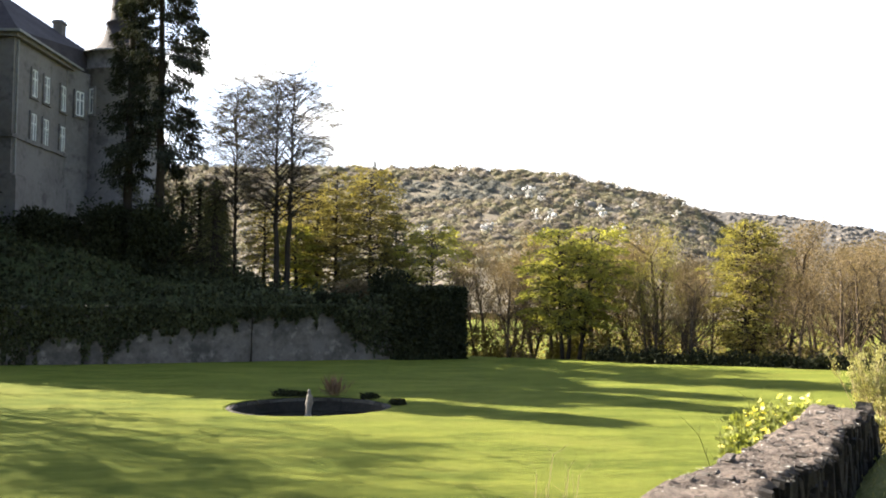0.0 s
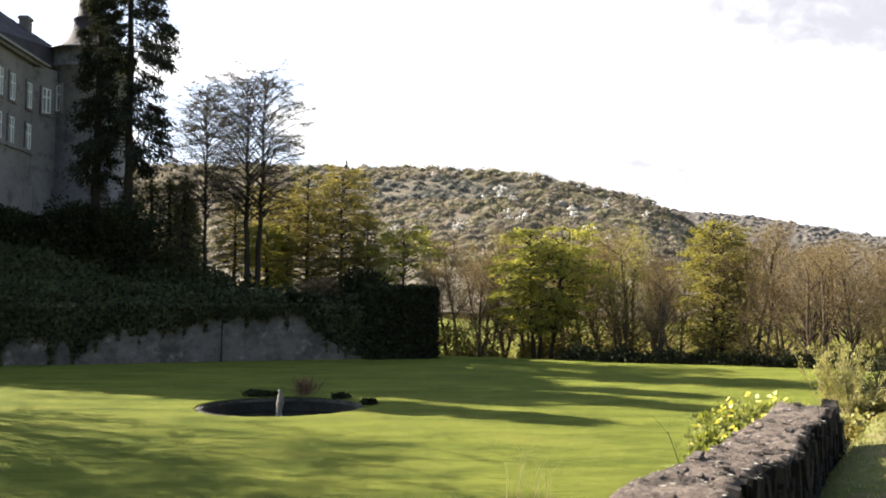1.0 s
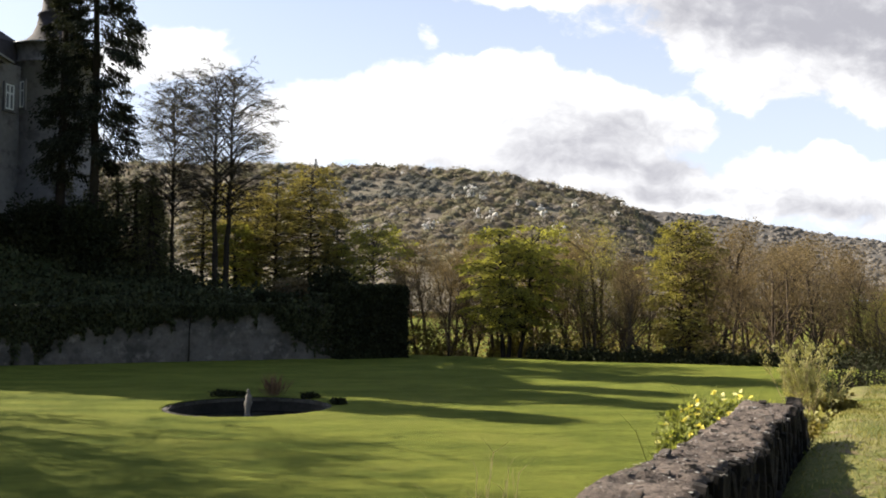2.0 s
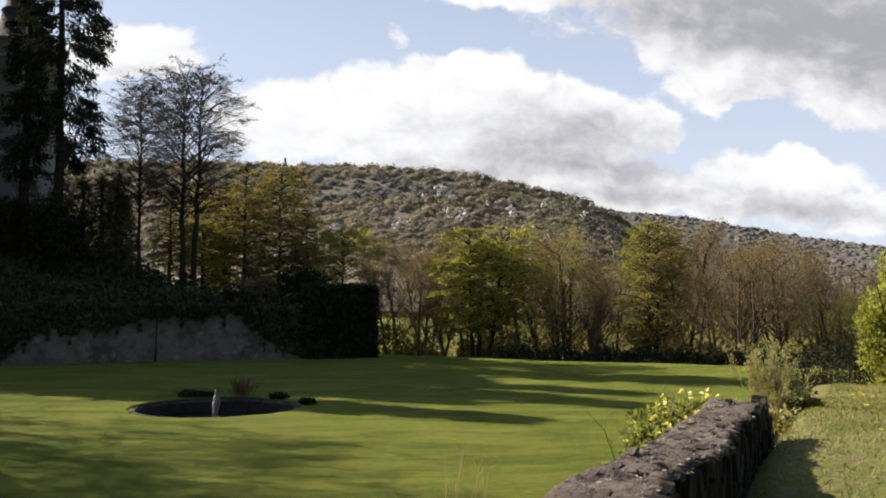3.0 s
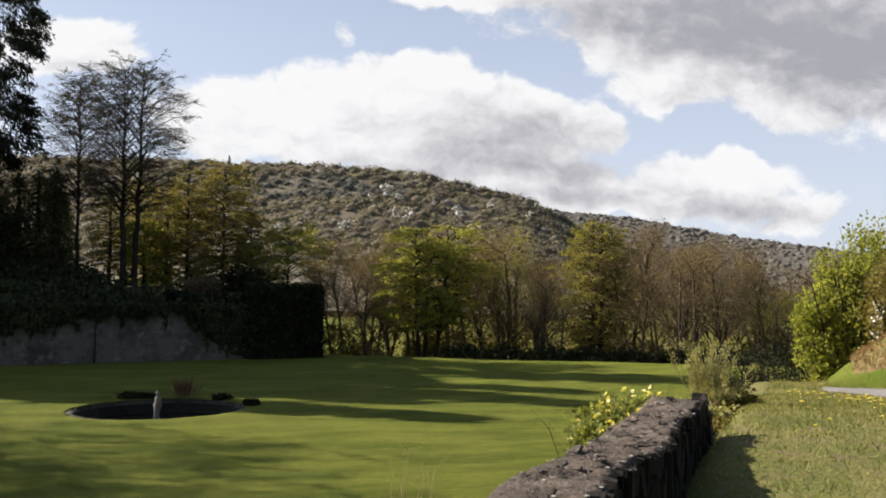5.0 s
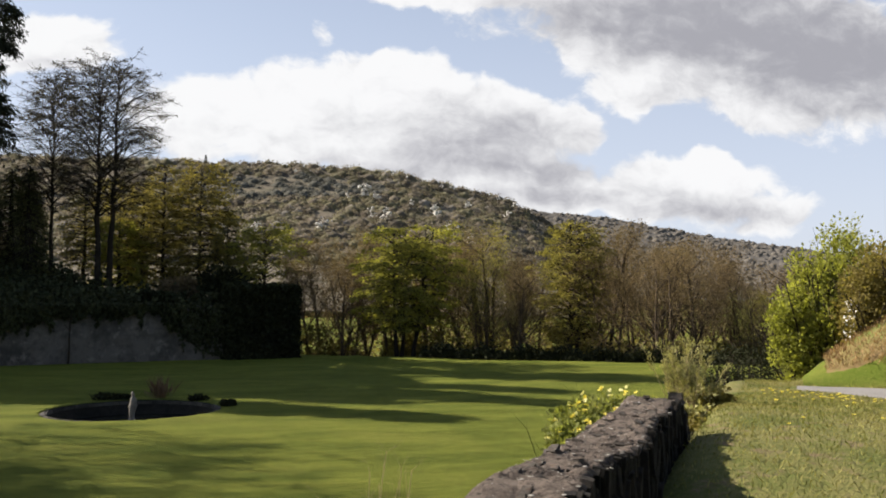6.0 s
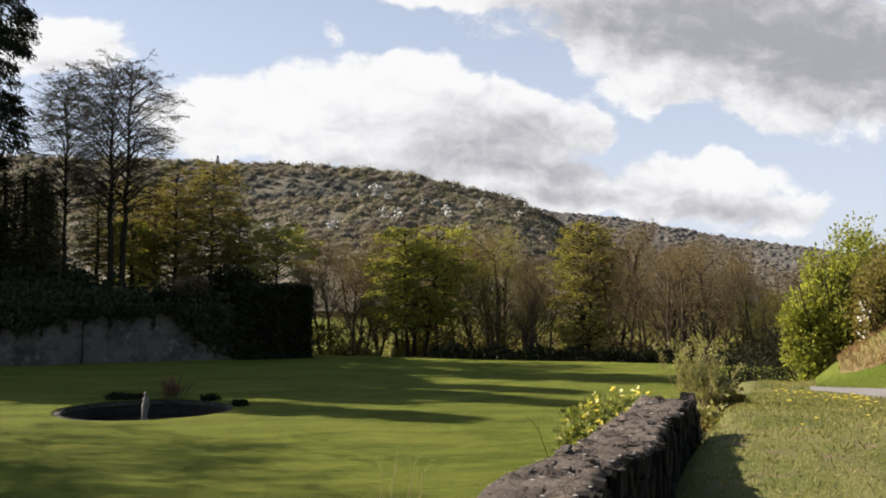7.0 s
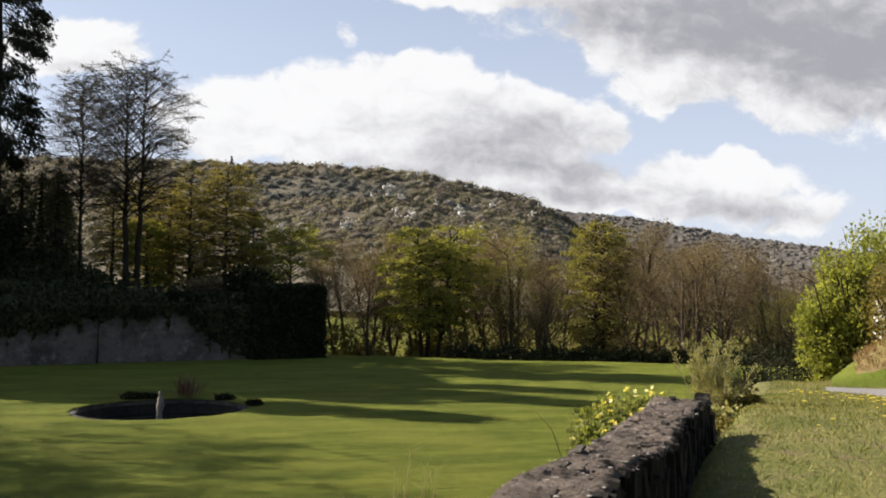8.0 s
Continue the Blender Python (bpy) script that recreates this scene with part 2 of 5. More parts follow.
M = {
    "rough_grass": material("rough_grass", (0.085, 0.10, 0.022), (0.185, 0.168, 0.062), 0.9, 0.95, 0.8, fine=18, third=(0.17, 0.125, 0.075), depth=0.05),
    "tuft": material("grass_blades", (0.115, 0.135, 0.03), (0.27, 0.24, 0.095), 1.4, 0.9, 0, island=0.4, clear=0.3),
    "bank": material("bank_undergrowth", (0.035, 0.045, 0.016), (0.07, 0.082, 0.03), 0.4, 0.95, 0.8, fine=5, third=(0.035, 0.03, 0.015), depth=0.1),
    "verge": material("verge_grass", (0.075, 0.105, 0.016), (0.125, 0.14, 0.03), 1.0, 0.95, 0.8, fine=16, depth=0.05, gloss=0.03),
    "dry_blade": material("dry_blades", (0.19, 0.115, 0.065), (0.28, 0.185, 0.10), 0.8, 0.9, 0, island=0.4, clear=0.3),
    "meadow": material("meadow", (0.08, 0.10, 0.014), (0.12, 0.14, 0.025), 0.1, 0.95, 0.4, fine=4),
    "brown_slope": material("dry_slope", (0.20, 0.13, 0.07), (0.15, 0.13, 0.045), 0.5, 0.95, 0.8, fine=12, third=(0.10, 0.15, 0.03), depth=0.06),
    "road": material("worn_lane", (0.17, 0.16, 0.16), (0.235, 0.225, 0.225), 0.8, 0.9, 0.3, fine=40),
    "plaster": material("stained_plaster", (0.135, 0.117, 0.107), (0.058, 0.051, 0.047), 0.6, 0.9, 0.5, fine=3.5, third=(0.19, 0.165, 0.15)),
    "castle": material("castle_render", (0.13, 0.118, 0.114), (0.18, 0.165, 0.158), 0.25, 0.9, 0.3, fine=3, third=(0.085, 0.077, 0.073)),
    "slate": material("slate_roof", (0.032, 0.028, 0.034), (0.055, 0.049, 0.056), 0.6, 0.85, 0.4, fine=6, gloss=0.1),
    "white_paint": material("white_window_paint", (0.55, 0.55, 0.53), (0.65, 0.64, 0.62), 2, 0.6, 0.1),
    "zinc": material("zinc_gutter", (0.16, 0.155, 0.15), (0.24, 0.235, 0.23), 1.5, 0.6, 0.1),
    "bark_dark": material("dark_bark", (0.016, 0.012, 0.009), (0.034, 0.026, 0.02), 1.5, 0.95, 0.6, fine=14),
    "bark_twig": material("woodland_bark", (0.05, 0.037, 0.026), (0.09, 0.066, 0.046), 1.2, 0.95, 0.4, fine=12),
    "bark_grey": material("grey_bark", (0.07, 0.058, 0.045), (0.13, 0.11, 0.085), 1.2, 0.95, 0.5, fine=12),
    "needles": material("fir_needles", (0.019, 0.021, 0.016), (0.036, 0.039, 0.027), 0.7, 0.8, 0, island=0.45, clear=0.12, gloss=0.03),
    "leaf_bud": material("opening_buds", (0.085, 0.07, 0.042), (0.12, 0.10, 0.055), 0.5, 0.8, 0, island=0.35, clear=0.3),
    "leaf_yellow": material("young_yellow_leaves", (0.20, 0.20, 0.05), (0.27, 0.26, 0.08), 0.5, 0.8, 0, island=0.25, clear=0.58, gloss=0.05),
    "leaf_olive": material("olive_leaves", (0.185, 0.168, 0.06), (0.245, 0.215, 0.085), 0.5, 0.8, 0, island=0.25, clear=0.58, gloss=0.05),
    "leaf_mid": material("mid_olive_leaves", (0.16, 0.138, 0.05), (0.225, 0.185, 0.07), 0.5, 0.8, 0, island=0.28, clear=0.45, gloss=0.05),
    "leaf_green": material("fresh_green_leaves", (0.205, 0.22, 0.045), (0.30, 0.31, 0.08), 0.6, 0.75, 0, island=0.35, clear=0.6),
    "leaf_flower": material("flower_plant_leaves", (0.155, 0.175, 0.045), (0.235, 0.25, 0.085), 2.0, 0.75, 0, island=0.35, clear=0.45),
    "leaf_brown": material("brown_catkins", (0.15, 0.11, 0.067), (0.205, 0.152, 0.09), 0.4, 0.85, 0, island=0.35, clear=0.25),
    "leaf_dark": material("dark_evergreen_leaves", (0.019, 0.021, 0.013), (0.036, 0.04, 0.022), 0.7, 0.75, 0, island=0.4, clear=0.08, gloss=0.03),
    "leaf_shrub": material("grey_green_shrub_leaves", (0.26, 0.25, 0.11), (0.36, 0.33, 0.16), 2, 0.8, 0, island=0.4, clear=0.3),
    "leaf_conifer": material("dull_conifer_green", (0.055, 0.056, 0.028), (0.10, 0.098, 0.046), 0.6, 0.8, 0, island=0.3, clear=0.25, gloss=0.05),
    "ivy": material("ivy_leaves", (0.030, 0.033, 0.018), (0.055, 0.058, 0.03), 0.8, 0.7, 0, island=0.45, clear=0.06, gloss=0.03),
    "petal": material("yellow_petals", (0.72, 0.60, 0.08), (0.78, 0.68, 0.20), 8, 0.6, 0, island=0.2, clear=0.25),
    "pale_petal": material("pale_petals", (0.75, 0.72, 0.35), (0.80, 0.75, 0.45), 8, 0.6, 0, island=0.2, clear=0.25),
    "forest": material("hill_forest", (0.120, 0.101, 0.077), (0.142, 0.120, 0.086), 0.02, 0.95, 0.2, fine=0.3, third=(0.125, 0.112, 0.076), depth=0.7, bump_scale=0.7),
    "twig_brown": material("hill_brown_twigs", (0.120, 0.102, 0.080), (0.150, 0.128, 0.099), 0.012, 0.9, 0, island=0.2, clear=0.55, tint=(1.0, 1.0, 0.92)),
    "twig_olive": material("hill_olive_twigs", (0.127, 0.115, 0.077), (0.159, 0.144, 0.095), 0.012, 0.9, 0, island=0.2, clear=0.55, tint=(1.0, 1.0, 0.92)),
    "twig_grey": material("hill_grey_twigs", (0.175, 0.152, 0.13), (0.21, 0.185, 0.158), 0.012, 0.9, 0, island=0.2, clear=0.55, tint=(1.0, 1.0, 0.92)),
    "crown_brown": material("hill_brown_crowns", (0.101, 0.084, 0.064), (0.129, 0.108, 0.082), 0.012, 0.95, 0.9, fine=0.5, island=0.22, depth=0.6),
    "crown_olive": material("hill_olive_crowns", (0.103, 0.092, 0.057), (0.131, 0.119, 0.071), 0.012, 0.95, 0.9, fine=0.5, island=0.22, depth=0.6),
    "crown_grey": material("hill_grey_crowns", (0.155, 0.138, 0.12), (0.19, 0.17, 0.148), 0.012, 0.95, 0.9, fine=0.5, island=0.2, depth=0.6),
    "crown_dark": material("hill_dark_crowns", (0.07, 0.07, 0.062), (0.09, 0.088, 0.076), 0.012, 0.95, 0.9, fine=0.5, island=0.15, depth=0.6),
    # distance haze is put into this colour, greyer than the near hill
    "forest_far": material("haze_greyed_far_forest", (0.107, 0.097, 0.088), (0.129, 0.116, 0.103), 0.006, 0.95, 0.2, fine=0.1, depth=1.0, bump_scale=0.3),
    "forest_dark": material("hill_dark_twigs", (0.095, 0.095, 0.083), (0.118, 0.115, 0.098), 0.02, 0.95, 0, fine=0.35, island=0.15, clear=0.5, tint=(1.0, 1.0, 1.0), depth=0.7, bump_scale=0.7),
    "blossom": material("white_blossom", (0.55, 0.52, 0.49), (0.66, 0.63, 0.60), 0.05, 0.9, 0.6, fine=0.6, island=0.15, depth=0.8, bump_scale=0.9),
    "hill": material("hill_floor", (0.085, 0.068, 0.045), (0.105, 0.09, 0.05), 0.01, 0.95, 0.5, fine=0.2, depth=1.0),
    "stone": material("rubble_stone", (0.05, 0.043, 0.038), (0.10, 0.085, 0.075), 3.5, 0.9, 0.9, fine=26, object_random=0.3, third=(0.10, 0.07, 0.052),
                      spots=((0.42, 0.41, 0.40), 17, 0.66, 0.72), depth=0.025),
    # the wall stones again, with the open face's shade put into the colour
    "shaded_slate": material("shade_darkened_slate", (0.010, 0.009, 0.008), (0.034, 0.028, 0.025), 4, 0.9, 0.9, fine=26, object_random=0.35, depth=0.025),
    "mortar": material("wall_mortar", (0.085, 0.067, 0.058), (0.20, 0.162, 0.14), 4, 0.95, 1.0, fine=34, third=(0.028, 0.025, 0.023),
                       spots=((0.48, 0.47, 0.45), 24, 0.69, 0.74), depth=0.05, bump_scale=55),
    "chip": material("pale_chips", (0.26, 0.245, 0.225), (0.42, 0.40, 0.37), 30, 0.9, 0.2, island=0.35),
    "basin_stone": material("basin_stone", (0.04, 0.037, 0.033), (0.08, 0.073, 0.065), 2, 0.9, 0.6, fine=15, object_random=0.25),
    "mould": material("dark_basin_lining", (0.014, 0.013, 0.012), (0.032, 0.029, 0.025), 1.3, 0.85, 0.5, fine=9),
    "statue": material("weathered_statue_stone", (0.22, 0.2, 0.18), (0.12, 0.11, 0.097), 4, 0.85, 0.4, fine=22),
    "reed": material("dry_reed", (0.13, 0.08, 0.055), (0.18, 0.115, 0.08), 3, 0.9, 0, island=0.3, clear=0.2),
    "straw": material("dry_weed", (0.24, 0.19, 0.10), (0.33, 0.27, 0.15), 4, 0.9, 0, island=0.3),
}


def glass(name):
    m = bpy.data.materials.new(name)
    m.use_nodes = True
    n = Nodes(m.node_tree)
    p = n.add("ShaderNodeBsdfPrincipled")
    p.inputs["Base Color"].default_value = (0.32, 0.33, 0.35, 1)
    p.inputs["Roughness"].default_value, p.inputs["Metallic"].default_value = 0.12, 0.55
    n.plug(p.outputs[0], n.add("ShaderNodeOutputMaterial").inputs[0])
    return m


M["pane"] = glass("window_glass")


def water(name):
    m = bpy.data.materials.new(name)
    m.use_nodes = True
    n = Nodes(m.node_tree)
    p = n.add("ShaderNodeBsdfPrincipled")
    p.inputs["Base Color"].default_value = (0.012, 0.013, 0.01, 1)
    p.inputs["Roughness"].default_value = 0.18
    relief = n.add("ShaderNodeBump")
    relief.inputs["Strength"].default_value = 0.3
    n.plug(n.noise(n.add("ShaderNodeNewGeometry").outputs["Position"], 5.0), relief.inputs["Height"])
    n.plug(relief.outputs[0], p.inputs["Normal"])
    n.plug(p.outputs[0], n.add("ShaderNodeOutputMaterial").inputs[0])
    return m


M["water"] = water("dark_water")


def mown_lawn(name):
    """Short grass with mowing streaks, worn yellow patches and blade grain."""
    m = bpy.data.materials.new(name)
    m.use_nodes = True
    n = Nodes(m.node_tree)
    place = n.add("ShaderNodeNewGeometry").outputs["Position"]
    drawn = n.vec("MULTIPLY", place, (0.3, 1.0, 1.0))
    streak = n.noise(drawn, 1.0, 5.0, 0.6, 0.4)
    fine_streak = n.noise(n.vec("MULTIPLY", place, (2.0, 5.0, 1.0)), 1.0, 6.0, 0.75)
    patch = n.noise(place, 0.28, 4.0, 0.6)
    blade = n.noise(n.vec("MULTIPLY", place, (0.55, 1.0, 1.0)), 11.0, 8.0, 0.8)
    both = n.math("ADD", n.math("MULTIPLY", streak, 0.6), n.math("MULTIPLY", fine_streak, 0.4))
    colour = n.mix(n.span(both, 0.40, 0.60), (0.028, 0.040, 0.008), (0.114, 0.12, 0.024))
    colour = n.mix(n.math("MULTIPLY", n.span(patch, 0.5, 0.68), 0.55), colour, (0.125, 0.118, 0.03))
    colour = n.mix(n.span(blade, 0.42, 0.60, 0.0, 0.6), colour, (0.038, 0.054, 0.010))
    p = n.add("ShaderNodeBsdfPrincipled")
    n.plug(colour, p.inputs["Base Color"])
    p.inputs["Roughness"].default_value, p.inputs["Specular IOR Level"].default_value = 0.9, 0.03
    p.inputs["Sheen Weight"].default_value, p.inputs["Sheen Roughness"].default_value = 0.28, 0.4
    p.inputs["Sheen Tint"].default_value = (0.55, 0.62, 0.12, 1)
    relief = n.add("ShaderNodeBump")
    relief.inputs["Strength"].default_value, relief.inputs["Distance"].default_value = 0.9, 0.05
    n.plug(n.math("ADD", n.math("MULTIPLY", fine_streak, 1.6), blade), relief.inputs["Height"])
    n.plug(relief.outputs[0], p.inputs["Normal"])
    n.plug(p.outputs[0], n.add("ShaderNodeOutputMaterial").inputs[0])
    return m


M["lawn"] = mown_lawn("mown_grass")


# ---- mesh helpers ----
def mesh(name, verts, faces, mat, smooth=False):
    data = bpy.data.meshes.new(name)
    data.from_pydata(np.asarray(verts, dtype=float).tolist(), [], [list(map(int, f)) for f in faces])
    data.materials.append(M[mat])
    if smooth:
        data.shade_smooth()
    return data


def part(name, data, parent, label=""):
    """Links a mesh as one part under a thing or a part."""
    ob = new(name, data)
    ob.parent = parent
    return tagged(ob, label)


def thing(name, label, category, at=(0, 0, 0), turn=0.0, size=1.0, group="", kind="", data=None):
    ob = new(name, data)
    ob.matrix_basis = pose(*at, 0, 0, turn) @ Matrix.Diagonal((size, size, size, 1))
    return tagged(ob, label, category, group, kind)


def boxes(items):
    """Verts and faces of boxes given as (x0, x1, y0, y1, z0, z1)."""
    v, f = [], []
    for x0, x1, y0, y1, z0, z1 in items:
        o = len(v)
        v += [(x0, y0, z0), (x1, y0, z0), (x1, y1, z0), (x0, y1, z0), (x0, y0, z1), (x1, y0, z1), (x1, y1, z1), (x0, y1, z1)]
        f += [(o, o + 3, o + 2, o + 1), (o + 4, o + 5, o + 6, o + 7), (o, o + 1, o + 5, o + 4), (o + 1, o + 2, o + 6, o + 5),
              (o + 2, o + 3, o + 7, o + 6), (o + 3, o, o + 4, o + 7)]
    return v, f


def lathe(profile, n=32, cx=0.0, cy=0.0):
    v, f = [], []
    for r, z in profile:
        v += [(cx + r * math.cos(2 * math.pi * i / n), cy + r * math.sin(2 * math.pi * i / n), z) for i in range(n)]
    for j in range(len(profile) - 1):
        for i in range(n):
            a, b = j * n + i, j * n + (i + 1) % n
            f.append((a, b, b + n, a + n))
    return v, f


def wavy(x, y, seed=0.0):
    """Cheap smooth noise for heights, about -1 to 1."""
    return (np.sin(x * 1.0 + 1.7 * np.sin(y * 0.73 + seed)) + np.sin(y * 1.31 + 1.3 * np.sin(x * 0.61 + 2 * seed) + seed)
            + 0.5 * np.sin(2.3 * x + 1.9 * y + seed) + 0.5 * np.sin(2.9 * y - 2.1 * x + 3 * seed)) / 3


def sheet(name, xs, ys, height, mat, warp=None, keep=None):
    """A height field over a grid."""
    gx, gy = np.meshgrid(xs, ys)
    px, py = warp(gx, gy) if warp else (gx, gy)
    pz = height(gx, gy)
    verts = np.stack([px, py, pz], -1).reshape(-1, 3)
    nx, ny = len(xs), len(ys)
    faces = [(j * nx + i, j * nx + i + 1, (j + 1) * nx + i + 1, (j + 1) * nx + i) for j in range(ny - 1) for i in range(nx - 1)
             if keep is None or keep[j, i]]
    return mesh(name, verts, faces, mat, True)


def smooth(x, a, b):
    t = np.clip((x - a) / (b - a), 0, 1)
    return t * t * (3 - 2 * t)


# ---- trees ----
class Tree:
    """Limbs as tapered segments, and the places where leaves grow."""

    def __init__(self, seed):
        self.rng = np.random.default_rng(seed)
        self.segments, self.tips = [], []

    def limb(self, p, way, length, r, level, plan):
        """plan: for each level (pieces, children, wander, lift, child length, child angle, first child)."""
        pieces, kids, wander, lift, ratio, angle, first = plan[level]
        rng = self.rng
        way = way / np.linalg.norm(way)
        step, joints = length / pieces, []
        for i in range(pieces):
            way = way + rng.normal(0, wander, 3) + np.array([0, 0, lift])
            way = way / np.linalg.norm(way)
            q = p + way * step
            r1 = r * (1 - 0.85 / pieces) if level else r * (1 - 0.72 / pieces)
            self.segments.append((*p, *q, r, r1, level))
            joints.append((q, way.copy(), r1, (i + 1) / pieces))
            p, r = q, r1
        if level + 1 >= len(plan):
            self.tips += [(q, w) for q, w, _, s in joints if s > 0.3]
            return
        turn = rng.uniform(0, 6.28)
        for j in range(kids):
            s = first + (1 - first) * (j + rng.uniform(0, 0.9)) / kids
            q, w, rr, _ = joints[min(pieces - 1, int(s * pieces))]
            turn += 2.4 + rng.normal(0, 0.4)
            side = np.cross(w, [math.cos(turn), math.sin(turn), 0.3])
            side /= np.linalg.norm(side) + 1e-9
            a = radians(angle) * rng.uniform(0.75, 1.25)
            shrink = (1.25 - 0.85 * s) if level == 0 else (1.1 - 0.4 * s)
            self.limb(q, w * math.cos(a) + side * math.sin(a), length * ratio * shrink * rng.uniform(0.8, 1.2), rr * 0.62, level + 1, plan)

    def wood(self, name, mat, thin=0.0):
        seg = np.array(self.segments)
        seg = seg[seg[:, 6] > thin]
        verts, faces, o = [], [], 0
        for sides, group in ((7, seg[seg[:, 8] < 1]), (4, seg[seg[:, 8] == 1]), (3, seg[seg[:, 8] >= 2])):
            if not len(group):
                continue
            p, q, r0, r1 = group[:, :3], group[:, 3:6], group[:, 6:7], group[:, 7:8]
            w = q - p
            w /= np.linalg.norm(w, axis=1, keepdims=True) + 1e-9
            a = np.cross(w, np.where(np.abs(w[:, 2:]) > 0.9, [[1.0, 0, 0]], [[0, 0, 1.0]]))
            a /= np.linalg.norm(a, axis=1, keepdims=True)
            b = np.cross(w, a)
            rings = []
            for i in range(sides):
                c, s = math.cos(2 * math.pi * i / sides), math.sin(2 * math.pi * i / sides)
                rings.append((p + r0 * (c * a + s * b), q + r1 * (c * a + s * b)))
            block = np.stack([x for pair in rings for x in pair], 1)
            verts.append(block.reshape(-1, 3))
            base = o + np.arange(len(group)) * 2 * sides
            for i in range(sides):
                j = (i + 1) % sides
                faces.append(np.stack([base + 2 * i, base + 2 * j, base + 2 * j + 1, base + 2 * i + 1], 1))
            o += len(group) * 2 * sides
        return mesh(name, np.concatenate(verts), np.concatenate(faces), mat, True)


def cards(name, places, size, mat, rng, ways=None, slim=0.6, droop=0.0):
    """Small leaves, each a bent four-cornered blade, at the places given."""
    n = len(places)
    d = rng.normal(0, 1, (n, 3)) if ways is None else ways + rng.normal(0, 0.35, (n, 3))
    d[:, 2] -= droop
    d /= np.linalg.norm(d, axis=1, keepdims=True) + 1e-9
    s = np.cross(d, rng.normal(0, 1, (n, 3)))
    s /= np.linalg.norm(s, axis=1, keepdims=True) + 1e-9
    u = np.cross(d, s)
    L = (size * rng.uniform(0.6, 1.3, n))[:, None]
    a = places
    b = places + d * L * 0.5 + s * L * slim * 0.5 + u * L * 0.1
    c = places + d * L
    e = places + d * L * 0.5 - s * L * slim * 0.5 + u * L * 0.1
    verts = np.stack([a, b, c, e], 1).reshape(-1, 3)
    faces = np.arange(4 * n).reshape(n, 4)
    return mesh(name, verts, faces, mat)


def scatter_on(tips, count, spread, rng):
    pick = rng.integers(0, len(tips), count)
    base = np.array([t[0] for t in tips])[pick]
    ways = np.array([t[1] for t in tips])[pick]
    return base + rng.normal(0, spread, (count, 3)), ways


def broad_tree(name, label, seed, height, girth, plan, leaf, count, size, spread, bark, at, turn=0.0, trunks=((0, 0, 0, 0),), scale=1.0,
               category="tree", group="", thin=0.0):
    """A broadleaf tree: trunk with limbs, and a crown of single leaves."""
    t = Tree(seed)
    for x, y, lx, ly in trunks:
        t.limb(np.array([x, y, -0.3]), np.array([lx, ly, 1.0]), height * t.rng.uniform(0.9, 1.0), girth, 0, plan)
    ob = thing(name, label, category, at, turn, scale, group)
    part("trunk", t.wood("trunk", bark, thin), ob)
    if count:
        p, w = scatter_on(t.tips, count, spread, t.rng)
        part("crown", cards("crown", p, size, leaf, t.rng, w), ob)
    return ob


def fir_tree(label, seed, height, reach, at, bare=0.25, count=9000, group="", gap=0.0, size=0.42, taper=0.75, leaf="needles"):
    """A tall fir: boughs that sag and lift again, each hung with ragged clusters of needles."""
    rng = np.random.default_rng(seed)
    t = Tree(seed)
    lean = rng.normal(0, 0.006, 2)
    p = np.array([0, 0, -0.5])
    pieces = 14
    for i in range(pieces):
        q = np.array([lean[0] * height * (i + 1) / pieces + rng.normal(0, 0.02), lean[1] * height * (i + 1) / pieces, (height + 0.5) * (i + 1) / pieces - 0.5])
        t.segments.append((*p, *q, 0.27 * (1 - i / pieces) + 0.03, 0.27 * (1 - (i + 1) / pieces) + 0.03, 0))
        p = q
    z, turn = height * bare, 0.0
    knots = []
    while z < height * 0.985:
        s = (z - height * bare) / (height * (1 - bare))
        for j in range(rng.integers(3, 6)):
            turn += 2.4 + rng.normal(0, 0.5)
            length = reach * (1 - s) ** taper * rng.uniform(0.5, 1.12) + 0.25
            q = np.array([lean[0] * z, lean[1] * z, z + rng.normal(0, 0.1)])
            w = np.array([math.cos(turn), math.sin(turn), 0.12])
            n = 6
            for i in range(n):
                w = w + np.array([rng.normal(0, 0.06), rng.normal(0, 0.06), -0.16 if i < 4 else 0.14])
                e = q + w / np.linalg.norm(w) * length / n
                t.segments.append((*q, *e, 0.035 * (1 - i / n) + 0.008, 0.035 * (1 - (i + 1) / n) + 0.008, 2))
                if i > 0 and rng.uniform() < 0.8:
                    knots += [(e, w / np.linalg.norm(w), 0.28 + 0.10 * length * rng.uniform(0.6, 1.3))] * (1 + i // 2)
                q = e
        z += height * 0.021 * rng.uniform(0.6, 1.7) * (1 + gap)
    ob = thing("fir_tree", label, "tree", at, rng.uniform(0, 360), 1.0, group)
    part("trunk", t.wood("trunk", "bark_dark"), ob)
    pick = rng.integers(0, len(knots), count)
    base, ways = np.array([k[0] for k in knots])[pick], np.array([k[1] for k in knots])[pick]
    big = np.array([k[2] for k in knots])[pick][:, None]
    across = np.cross(ways, [0, 0, 1.0])
    side = rng.normal(0, 0.55, (count, 1))
    hang = np.abs(rng.normal(0, 0.8, (count, 1))) * (1 - 0.4 * np.minimum(1, np.abs(side)))
    places = base + across * side * big + ways * rng.normal(0, 0.35, (count, 1)) * big - np.array([0, 0, 1.0]) * hang * big
    ways = ways * np.array([0.6, 0.6, 0]) + np.array([0, 0, -0.75])
    part("crown", cards("crown", places, size, leaf, rng, ways, 0.33), ob)
    return ob


